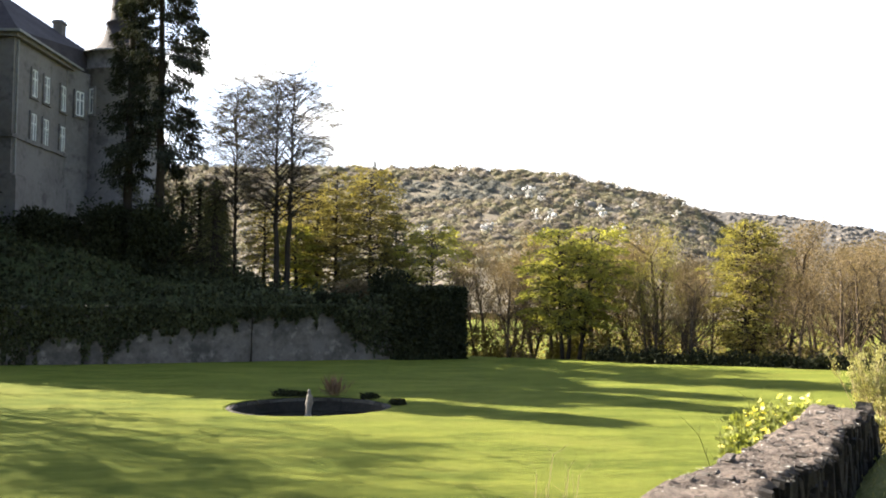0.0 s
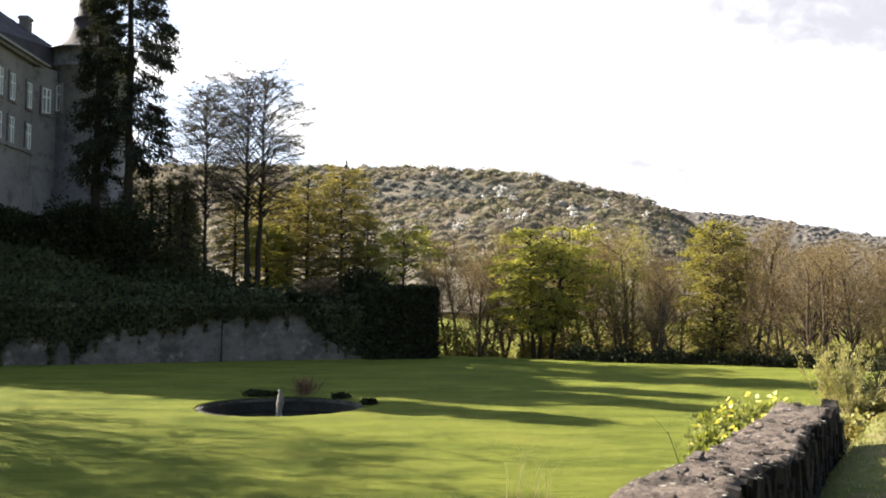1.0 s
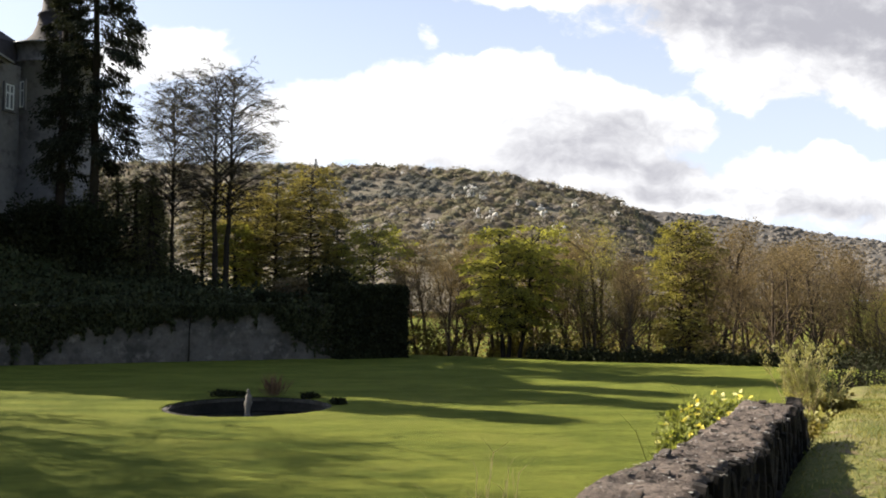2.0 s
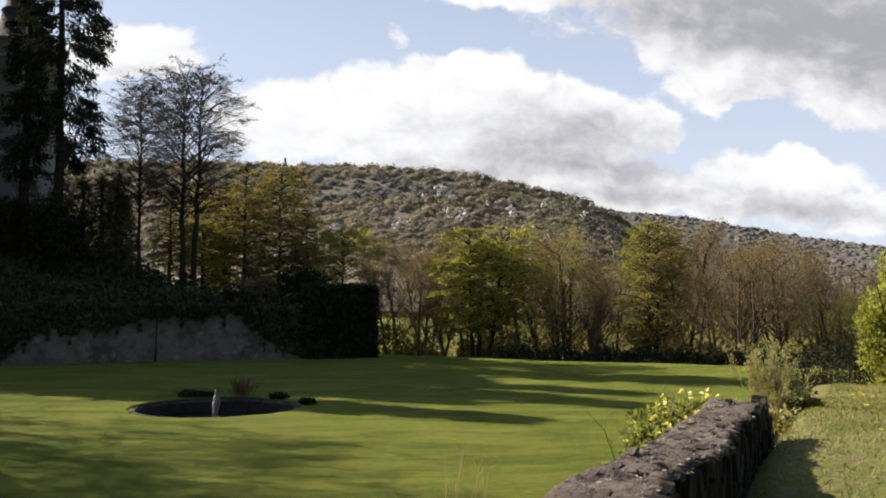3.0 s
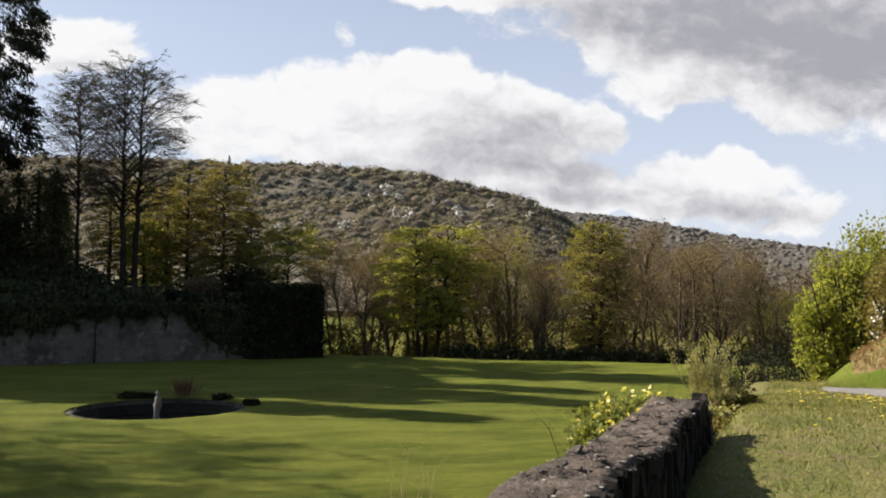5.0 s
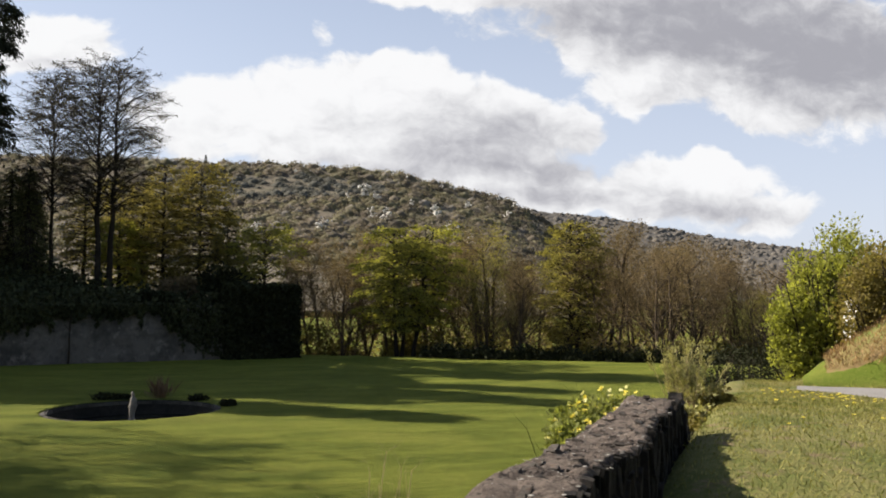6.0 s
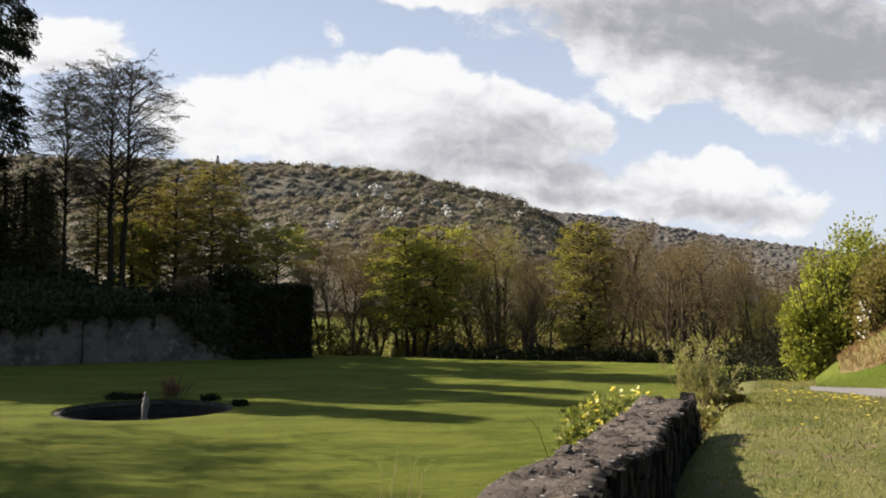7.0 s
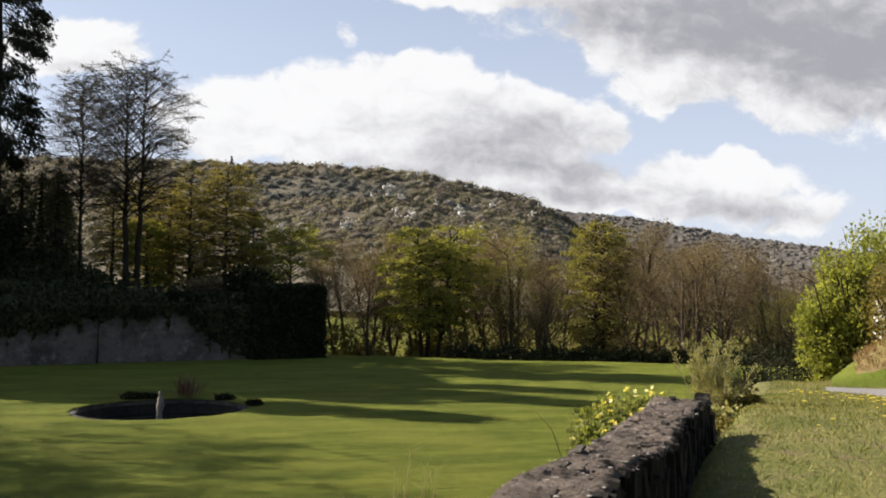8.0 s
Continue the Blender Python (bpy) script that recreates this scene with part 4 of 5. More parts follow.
castle_window((CX + 0.52, 64.0, 16.55), 68, 0.8, 1.8)
for ang, w in ((-28, 0.85),):
    s, c = math.sin(radians(ang)), math.cos(radians(ang))
    castle_window((TX + (TR + 0.02) * s, TY - (TR + 0.02) * c, 16.9), ang, w, 1.9)

# ---- trees on the bank ----


fir_tree("tall dark fir, dense and narrow, on the castle bank", 21, 29.0, 1.05, (-19.1, 53.0, 5.9), 0.17, 22000, size=0.24, taper=0.4)
fir_tree("tall dark fir with gappy drooping boughs on the bank", 22, 28.5, 3.2, (-16.8, 52.0, 5.5), 0.225, 40000, gap=0.0, size=0.26, taper=0.6)
for x, y, z, high, reach, seed in ((-13.9, 53.5, 4.2, 6.5, 1.5, 23), (-15.1, 54.4, 4.4, 6.2, 1.8, 28), (-16.4, 55.0, 4.6, 6.0, 1.8, 29), (-17.9, 55.6, 4.8, 6.4, 1.8, 30), (-19.8, 55.4, 5.0, 6.2, 1.9, 38), (-14.4, 56.0, 4.4, 5.4, 1.7, 39)):
    fir_tree("dull green young conifer between the firs and bare trees", seed, high, reach, (x, y, z), 0.02, 5200, "young conifers", size=0.17, leaf="leaf_conifer")
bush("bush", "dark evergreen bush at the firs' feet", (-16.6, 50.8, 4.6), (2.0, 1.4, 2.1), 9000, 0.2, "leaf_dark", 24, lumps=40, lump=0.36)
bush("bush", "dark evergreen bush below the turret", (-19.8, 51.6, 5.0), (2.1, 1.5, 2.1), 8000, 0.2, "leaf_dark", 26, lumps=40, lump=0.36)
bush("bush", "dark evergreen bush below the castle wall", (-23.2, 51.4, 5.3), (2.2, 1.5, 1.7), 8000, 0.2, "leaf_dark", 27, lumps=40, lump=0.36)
EGG = [(0.25, 1.6), (0.4, 2.7), (0.6, 3.3), (0.8, 2.7), (0.93, 1.6), (1.0, 0.7)]
spray_tree("bare_tree", "slender bare tree with opening buds", 31, 12.3, [(o, w * 0.82) for o, w in EGG], (-12.8, 54.0, 4.4), "leaf_bud", 9000, 0.075, boughs=90, girth=0.13,
           foot=0.3, rise=(0.8, 1.4), droop=0.5, twig=0.5, forks=True)
spray_tree("bare_tree", "tall twin-trunked bare tree with opening buds", 33, 13.1, EGG, (-9.6, 52.3, 3.9), "leaf_bud", 15000, 0.075, boughs=130, girth=0.19,
           foot=0.3, rise=(0.7, 1.4), droop=0.5, twig=0.5, forks=True, trunks=((-0.3, 0, -0.015, 0), (0.3, 0.1, 0.03, 0.0)))
THIN_CROWN = [(9, 12, 0.04, 0.01, 0.36, 40, 0.3), (5, 5, 0.1, 0.06, 0.5, 38, 0.2), (4, 4, 0.14, 0.03, 0.5, 40, 0.2), (3, 0, 0.2, 0.0, 0, 0, 0)]
SHOULDER = [(0.05, 2.0), (0.3, 2.8), (0.6, 2.6), (0.8, 2.1), (0.93, 1.4), (1.0, 0.7)]
SLIM = [(0.1, 1.2), (0.35, 1.9), (0.65, 1.8), (0.85, 1.2), (1.0, 0.3)]
DOMED = [(0.2, 1.3), (0.4, 2.2), (0.6, 2.75), (0.8, 2.65), (0.92, 2.1), (1.0, 1.2)]
spray_tree("leafy_tree", "yellow-green young-leaved tree on the bank's shoulder", 42, 10.2, SHOULDER, (-5.2, 62.4, 2.7), "leaf_mid", 22000, 0.14, boughs=170, rise=(0.05, 0.75))
spray_tree("leafy_tree", "thin olive budding tree on the bank's shoulder", 41, 10.2, SLIM, (-7.6, 62.5, 2.8), "leaf_mid", 9000, 0.12, boughs=110)
spray_tree("leafy_tree", "dull green narrow tree at the edge of the shoulder", 47, 8.2, [(0.05, 0.9), (0.4, 1.25), (0.8, 0.7), (1.0, 0.2)], (-3.35, 63.0, 1.9), "leaf_conifer", 5000, 0.15, rise=(-0.1, 0.4))
spray_tree("leafy_tree", "low bright yellow-green tree behind the bare trees", 43, 5.4, [(0.1, 1.6), (0.5, 2.2), (0.8, 1.6), (1.0, 0.4)], (-10.5, 62.5, 3.2), "leaf_yellow", 7000, 0.17)
spray_tree("leafy_tree", "small yellow-green tree behind the clipped hedge", 44, 9.0, DOMED, (-0.75, 61.0, -0.9), "leaf_yellow", 16000, 0.135, boughs=150)
spray_tree("leafy_tree", "yellowish budding tree behind the bare trees", 45, 8.4, SLIM, (-9.2, 64.0, 3.0), "leaf_mid", 8000, 0.13, boughs=110)
spray_tree("leafy_tree", "thin olive budding tree behind the bare trees", 58, 7.4, SLIM, (-12.9, 63.5, 3.6), "leaf_mid", 6500, 0.13, boughs=100)
spray_tree("leafy_tree", "thin olive budding tree behind the bare trees", 59, 9.6, DOMED, (-10.4, 67.0, 2.4), "leaf_mid", 9000, 0.14, boughs=120)
# trees that stand beside the view and shade the lawn
for i, (x, y, z, high, reach) in enumerate(((-22.9, 39.6, 3.4, 17.7, 1.9), (-28.6, 48.2, 6.0, 22.5, 3.0), (-30.4, 53.4, 7.0, 23.0, 2.8), (-30.0, 44.5, 5.0, 17.5, 2.2),
                                            (-27.0, 43.6, 5.0, 11.0, 2.8), (-33.0, 49.0, 6.5, 21.0, 3.0),
                                            (-28.0, 46.2, 5.5, 13.0, 2.9), (-32.0, 51.5, 6.8, 23.0, 3.4), (-30.5, 46.8, 5.5, 15.0, 3.0))):
    fir_tree("dense dark fir on the bank, shading the lawn", 200 + i, high, reach, (x, y, z), 0.06, 4000, "firs shading the lawn", size=0.8)
for seed, x, y, high in ((46, -25.5, 28.3, 15.5), (48, -29.0, 22.0, 16.0), (49, -31.0, 30.5, 18.0), (50, -27.8, 32.6, 18.0), (56, -33.0, 36.0, 20.0)):
    broad_tree("bare_tree", "thin budding tree beside the lawn, casting streaked shade", seed, high, 0.18, THIN_CROWN, "leaf_mid", 2800, 0.24, 0.3, "bark_dark", (x, y, 0.0), thin=0.03)

# ---- woods beyond the lawn ----
spray_tree("leafy_tree", "sunlit yellow-green tree at the lawn's far edge", 51, 10.1, DOMED, (7.2, 50.5, -2.4), "leaf_yellow", 26000, 0.13,
           boughs=190, girth=0.17, trunks=((-0.2, 0, -0.06, 0), (0.3, 0, 0.17, 0), (0.0, 0.2, 0.04, 0.05)), foot=0.38, rise=(0.35, 0.75), droop=0.5)
spray_tree("leafy_tree", "tall olive-green tree at the lawn's far edge", 52, 10.9, [(0.15, 1.5), (0.4, 2.3), (0.65, 2.35), (0.85, 1.75), (0.95, 1.0), (1.0, 0.4)], (17.0, 49.5, -2.6), "leaf_olive", 22000, 0.125,
           boughs=180, girth=0.18, trunks=((0, 0, 0.01, 0), (0.3, 0.1, 0.06, 0.02)), foot=0.25, rise=(0.2, 0.95))
THIN = [(9, 10, 0.04, 0.01, 0.36, 40, 0.28), (5, 5, 0.1, 0.06, 0.5, 38, 0.2), (4, 4, 0.14, 0.03, 0.5, 40, 0.2), (2, 2, 0.18, 0.0, 0.6, 40, 0.2), (2, 0, 0.2, 0.0, 0, 0, 0)]
kinds = []
for seed, leaf, count, label, trunks in (
        (61, "leaf_brown", 5600, "slender brown budding woodland tree", ((0, 0, 0.03, 0),)),
        (62, "leaf_brown", 5600, "slender brown budding woodland tree", ((0, 0, -0.05, 0),)),
        (63, "leaf_brown", 5000, "thin bare woodland tree with a leaning trunk", ((0, 0, -0.28, 0), (0.3, 0, 0.05, 0))),
        (64, "leaf_olive", 5600, "olive budding woodland tree", ((0, 0, 0.04, 0), (-0.3, 0.1, -0.15, 0)))):
    kinds.append(broad_tree("woodland_tree", label, seed, 9.8, 0.16, THIN, leaf, count, 0.105, 0.3, "bark_twig", (0, 90 + seed, -2.6), trunks=trunks, group="woodland trees", thin=0.0065))
rng = np.random.default_rng(77)
spots, first = [], [True] * 4
for row, (back, gap) in enumerate(((3.5, 2.6), (7.5, 2.6), (12.5, 2.9), (19, 3.6))):
    along = -1.0 + row * 0.9
    while along < 46:
        spots.append((1.0 + along * 0.8994 + back * 0.437, 50.4 - along * 0.437 + back * 0.8994, row, along))
        along += gap * rng.uniform(0.75, 1.3)
for along in np.arange(-4.0, 13.0, 1.5):
    back = rng.uniform(4, 11)
    spots.append((1.0 + along * 0.8994 + back * 0.437, 50.4 - along * 0.437 + back * 0.8994, 1, along))
for along in np.arange(17.0, 41.0, 1.1):
    back = rng.uniform(5, 24)
    spots.append((1.0 + along * 0.8994 + back * 0.437, 50.4 - along * 0.437 + back * 0.8994, 2, along))
for x, y, row, along in spots:
    if x / y > 0.62 or (abs(x / y - 0.142) < 0.045 and y < 53) or (abs(x / y - 0.343) < 0.045 and y < 52):
        continue
    pick = int(rng.choice(4, p=(0.46, 0.26, 0.2, 0.08) if along > 20 else (0.36, 0.28, 0.24, 0.12)))
    s = rng.uniform(0.68, 1.0) * (1.0 + 0.03 * row) * (1.12 if along > 20 else 0.97) * (1.0 - 0.35 * float(smooth(np.array(x / y), 0.44, 0.6)))
    if x / y > 0.40:
        s = min(s, 0.92 if pick != 2 else 0.78)
    m = pose(x + rng.normal(0, 0.5), y + rng.normal(0, 0.7), -2.7, 0, 0, rng.uniform(0, 360))
    ob = kinds[pick]
    if first[pick]:
        ob.matrix_basis, first[pick] = m @ Matrix.Diagonal((s, s, s, 1)), False
    else:
        ob = copy_thing(ob, m)
        ob.scale = (s, s, s)
# low clipped hedge and brush along the lawn's far edge
n = 16000
s = rng.uniform(7.5, 30, n)
w = rng.normal(0, 0.35, n)
h = np.abs(rng.normal(0, 0.25, n)) * (1 + 0.3 * np.sin(s * 3)) + 0.05
thing("low_hedge", "low dark hedge along the lawn's far edge", "hedge", kind="stuff",
      data=cards("low_hedge", np.stack([1.0 + s * 0.8994 + (w + 0.1) * 0.437, 50.4 - s * 0.437 + (w + 0.1) * 0.8994, h], 1), 0.16, "leaf_dark", rng))
n = 42000
s, w = rng.uniform(-6, 60, n), 3.0 + 70 * rng.uniform(0, 1, n) ** 1.7
thing("brush", "low green and brown brush under the woodland trees", "undergrowth", kind="stuff",
      data=cards("brush", np.stack([1.0 + s * 0.8994 + w * 0.437, 50.4 - s * 0.437 + w * 0.8994, -2.6 + np.abs(rng.normal(0, 1.45, n))], 1), 0.26, "leaf_mid", rng))

n = 30000
s, w = rng.uniform(-8, 55, n), rng.uniform(14, 34, n)
thing("thicket", "brown leafless thicket behind the woodland trunks", "undergrowth", kind="stuff",
      data=cards("thicket", np.stack([1.0 + s * 0.8994 + w * 0.437, 50.4 - s * 0.437 + w * 0.8994, -2.6 + 7.2 * rng.uniform(0, 1, n) ** 1.5 * (0.8 + 0.2 * np.sin(s * 1.7))], 1), 0.3, "leaf_brown", rng, None, 0.35))
# bushes between the trunks
for i in range(26):
    s, w = -1.5 + i * 1.55 + rng.uniform(-0.5, 0.5), rng.uniform(3.0, 8.0)
    high = rng.uniform(1.0, 1.9)
    bush("bush", "olive undergrowth bush between the woodland trunks", (1.0 + s * 0.8994 + w * 0.437, 50.4 - s * 0.437 + w * 0.8994, -1.9), (rng.uniform(1.0, 1.7), 1.0, high), 1500, 0.2,
         ("leaf_mid", "leaf_olive", "leaf_brown")[i % 3], 400 + i, "bushes under the woods", lumps=24, lump=0.42)

# ---- hills ----
RIDGE = [(-900, 95), (-500, 104), (-240, 106), (-130, 107), (-65, 106.5), (7, 107), (52, 105), (97, 101.5), (142, 92), (187, 82), (214, 69), (246, 45), (286, 14), (330, -14), (400, -20)]
RIDGE2 = [(-200, 126), (280, 146), (420, 149), (555, 138), (720, 113), (900, 92), (1030, 76), (1400, 44), (2000, 30)]


def hill_height(x, y):
    top = np.interp(x * 700 / np.maximum(y, 200), [p[0] for p in RIDGE], [p[1] for p in RIDGE])
    rise = np.clip((y - 230) / 470, 0, 1) ** 0.85
    z = EYE + y * (-0.035 + ((top + 0.5 - EYE) / 700 + 0.035) * rise)
    return z - 0.25 * np.maximum(0, y - 705)


def hill2_height(x, y):
    top = np.interp(x * 1400 / np.maximum(y, 700), [p[0] for p in RIDGE2], [p[1] for p in RIDGE2])
    rise = np.clip((y - 700) / 700, 0, 1) ** 0.85
    z = EYE + y * (-0.012 + ((top - 1 - EYE) / 1400 + 0.012) * rise)
    return z - 0.25 * np.maximum(0, y - 1405)


def canopy(slopes, ys, height, cell, rise, seed):
    """A wooded slope: the treetops as uneven domes over the ground."""
    r = np.random.default_rng(seed)
    g, py = np.meshgrid(slopes, ys)
    px = g * py
    jx, jy, jh = r.uniform(0, 1, (400, 400)), r.uniform(0, 1, (400, 400)), r.uniform(0.35, 1.25, (400, 400))
    cx, cy = np.floor(px / cell).astype(int), np.floor(py / cell).astype(int)
    best = np.zeros_like(px)
    for i in (-1, 0, 1):
        for j in (-1, 0, 1):
            kx, ky = cx + i, cy + j
            a, b = kx % 400, ky % 400
            d2 = ((px / cell - kx - jx[a, b]) ** 2 + (py / cell - ky - jy[a, b]) ** 2) / (0.55 + 0.35 * jh[a, b])
            best = np.maximum(best, jh[a, b] * np.sqrt(np.clip(1 - d2, 0, 1)))
    z = height(px, py) - rise * 0.6 + rise * best + r.normal(0, rise * 0.06, px.shape)
    nx, ny = len(slopes), len(ys)
    verts = np.stack([px, py, z], -1).reshape(-1, 3)
    q = (np.arange(ny - 1)[:, None] * nx + np.arange(nx - 1)[None]).reshape(-1)
    return verts, np.stack([q, q + 1, q + nx + 1, q + nx], 1)


tagged(new("hill", mesh("hill", *canopy(np.linspace(-0.42, 0.62, 280), np.linspace(262, 716, 170), hill_height, 9.0, 1.0, 1), "forest", True)),
       "valley hill covered in brown and olive spring woods", "hill", kind="structure")
tagged(new("far_hill", mesh("far_hill", *canopy(np.linspace(0.1, 1.0, 200), np.linspace(780, 1425, 110), hill2_height, 9.5, 4.0, 2), "forest_far", True)),
       "farther valley hill covered in hazy woods", "hill", kind="structure")


def crowns(name, places, sizes, mat, rng, squash=0.75, level=2):
    """Many uneven tree crowns in one mesh."""
    bm = bmesh.new()
    bmesh.ops.create_icosphere(bm, subdivisions=level, radius=1.0)
    base = np.array([v.co[:] for v in bm.verts])
    tri = np.array([[v.index for v in f.verts] for f in bm.faces if f.calc_center_median().z > -0.45])
    bm.free()
    n, k0 = len(places), len(base)
    lumpy = 1 + 0.16 * np.sin(base[None] * rng.uniform(2, 5, (n, 1, 3)) + rng.uniform(0, 6, (n, 1, 3))).mean(2, keepdims=True) + rng.normal(0, 0.07, (n, k0, 1))
    verts = base[None] * lumpy * sizes[:, None, None] * np.array([1, 1, squash]) + places[:, None, :]
    faces = tri[None] + (np.arange(n) * k0)[:, None, None]
    return mesh(name, verts.reshape(-1, 3), faces.reshape(-1, 3), mat, True)


def hill_trees(name, label, slopes, near, far, power, height, count, tufts, size, mat, solid, seed, keep_band=None, blade=1.15):
    """Loose crowns of twigs and leaves over a hill."""
    r = np.random.default_rng(seed)
    y = near + (far - near) * r.uniform(0, 1, count) ** power
    slope = r.uniform(*slopes, count)
    if keep_band:
        top = ((y - 230) / 470) ** 0.85
        inside = (top > 0.78 + 0.6 * np.maximum(0, slope)) & (top < 0.93 + 0.02 * np.sin(slope * 60)) & (slope < 0.12) & (slope > -0.14)
        use = inside if keep_band == "inside" else ~inside
        y, slope = y[use], slope[use]
    x, n = slope * y, len(y)
    z = height(x, y)
    big = r.uniform(0.6, 1.4, n) * size
    d = r.normal(0, 1, (n, tufts, 3))
    d /= np.linalg.norm(d, axis=2, keepdims=True)
    d[:, :, 2] = np.abs(d[:, :, 2])
    p = np.stack([x, y, z - 0.3 * size + 0.6], 1)[:, None] + d * big[:, None, None] * np.array([1.0, 1.0, 0.85]) * r.uniform(0.84, 1.05, (n, tufts, 1))
    ob = thing(name, label, "woods", kind="stuff")
    part("crowns", crowns("crowns", np.stack([x, y, z - 0.3 * size + 0.6], 1), big * 0.93, solid, r, 0.8, 1), ob)
    part("twigs", cards("twigs", p.reshape(-1, 3), blade, mat, r, d.reshape(-1, 3) * 0.6, 0.8), ob)


SPAN = (-0.4, 0.56)
hill_trees("brown_hill_woods", "brown bare spring woods covering the hill", SPAN, 390, 708, 0.85, hill_height, 1900, 42, 4.9, "twig_brown", "crown_brown", 71, "outside")
hill_trees("olive_hill_woods", "olive budding trees among the hill woods", SPAN, 390, 708, 0.85, hill_height, 1500, 42, 4.9, "twig_olive", "crown_olive", 72, "outside")
hill_trees("grey_hill_woods", "pale grey budding trees among the hill woods", SPAN, 390, 708, 0.85, hill_height, 380, 42, 4.6, "twig_grey", "crown_grey", 73, "outside")
hill_trees("dark_hill_woods", "dark belt of trees below the hill's crest", SPAN, 500, 708, 1.0, hill_height, 2400, 36, 4.2, "forest_dark", "crown_dark", 74, "inside")
hill_trees("far_hill_woods", "hazy brown woods on the farther hill", (0.1, 1.0), 800, 1412, 0.7, hill2_height, 3000, 5, 6.2, "forest_far", "forest_far", 75, blade=1.4)

BLOSSOMS = [
    (0.097, 0.119, 9), (0.11, 0.1158, 5), (0.179, 0.0967, 9), (0.196, 0.0774, 8), (0.123, 0.0926, 8), (0.106, 0.0964, 6),
    (0.05, 0.0818, 7), (0.218, 0.1073, 6), (0.267, 0.0979, 5), (0.222, 0.0672, 6), (0.078, 0.117, 4), (0.152, 0.1109, 4),
    (0.198, 0.1306, 4), (0.13, 0.1433, 3), (0.146, 0.1401, 3), (0.165, 0.1356, 3), (0.188, 0.1305, 3), (0.02, 0.144, 3),
    (-0.023, 0.0763, 6), (0.256, 0.1179, 3), (0.275, 0.1102, 4),
]

# blossoming trees among the hill woods: slope right, height share up the hill, size
rng = np.random.default_rng(12)
for slope, up, size in BLOSSOMS:
    size *= 0.55
    y = 300.0
    for step in range(105):
        z = hill_height(np.array(slope * y), np.array(y)) + 5
        if (z - EYE) / y >= up:
            break
        y += 4
    tree = thing("blossoming_tree", "white blossoming tree on the wooded hill", "tree", (slope * y, y, float(z) - 6.4), group="blossoming trees on the hill")
    part("trunk", mesh("trunk", *lathe([(0.4, -3), (0.3, 5)], 6), "bark_grey"), tree)
    n = 9
    place = np.stack([rng.normal(0, size * 0.5, n), rng.normal(0, 1, n), 5 + rng.uniform(-0.2, 1.3, n) * size], 1)
    part("crown", crowns("crown", place, rng.uniform(0.12, 0.3, n) * size, "blossom", rng, 1.1), tree)
    n = 110
    up_share = rng.uniform(0, 1, n)
    wide = size * 0.62 * np.sqrt(1 - 0.85 * up_share)
    place = np.stack([rng.normal(0, 0.55, n) * wide, rng.normal(0, 0.5, n) * wide, 4.6 + up_share * 1.75 * size], 1)
    tagged(part("petals", cards("petals", place, 0.16 * size, "blossom", rng, None, 0.8), tree), "cloud of white blossom", kind="stuff")
# lone fir on the crest
lone = fir_tree("lone dark fir on the hill's crest", 25, 11.0, 2.6, (-0.0785 * 690, 690, 102), 0.05, 2500)

# ---- pool in the lawn ----
pool = thing("pool", "round sunken stone garden pool with dark water", "pool", (POOL[0], POOL[1], 0))
part("lining", mesh("lining", *lathe([(2.32, 0.0), (2.28, -0.35), (2.26, -0.75), (0.02, -0.78)], 48), "mould", True), pool)
part("water", mesh("water", *lathe([(2.29, -0.42), (0.02, -0.42)], 48), "water"), pool)
rim_rng = np.random.default_rng(4)
count = 30
for i in range(count):
    a0, a1 = 2 * math.pi * (i + 0.03) / count, 2 * math.pi * (i + 0.97) / count
    z = -0.03 + rim_rng.uniform(-0.015, 0.015)
    v = []
    for r in (2.27 + rim_rng.uniform(-0.02, 0.02), 2.43 + rim_rng.uniform(-0.03, 0.03)):
        for q in (a0, (a0 + a1) / 2, a1):
            v += [(r * math.cos(q), r * math.sin(q), -0.12), (r * math.cos(q), r * math.sin(q), z + rim_rng.uniform(-0.01, 0.01))]
    f = [(0, 1, 3, 2), (2, 3, 5, 4), (6, 8, 9, 7), (8, 10, 11, 9), (1, 7, 9, 3), (3, 9, 11, 5), (0, 6, 7, 1), (4, 5, 11, 10)]
    part("rim_stone", mesh("rim_stone", v, f, "basin_stone"), pool)
# weathered stone spout, one plain mesh
sv, sf = lathe([(0.0, -0.5), (0.17, -0.5), (0.17, -0.3), (0.13, -0.27), (0.12, -0.1), (0.14, 0.02), (0.15, 0.12), (0.11, 0.2), (0.125, 0.3), (0.115, 0.36), (0.06, 0.41), (0.075, 0.47), (0.07, 0.53), (0.03, 0.58), (0.0, 0.59)], 14)
sv = [(0.72 * x * (1 + 0.15 * math.sin(z * 9)) + 0.02 * math.sin(z * 6), y, z * 0.86 if z > 0 else z) for x, y, z in sv]
statue = thing("fountain_figure", "small weathered pale stone fountain figure in the pool", "statue", (POOL[0], POOL[1], 0), data=mesh("fountain_figure", sv, sf, "statue", True))


def grass_clump(name, label, at, count, height, spread, mat, seed, category="plant", slim=0.05, tilt=0.35, data_only=False):
    """Upright narrow blades from one foot."""
    r = np.random.default_rng(seed)
    p = np.stack([r.normal(0, spread, count), r.normal(0, spread, count), np.zeros(count)], 1)
    w = np.stack([r.normal(0, tilt, count), r.normal(0, tilt, count), np.ones(count)], 1)
    return thing(name, label, category, at, data=cards(name, p, height, mat, r, w, slim))


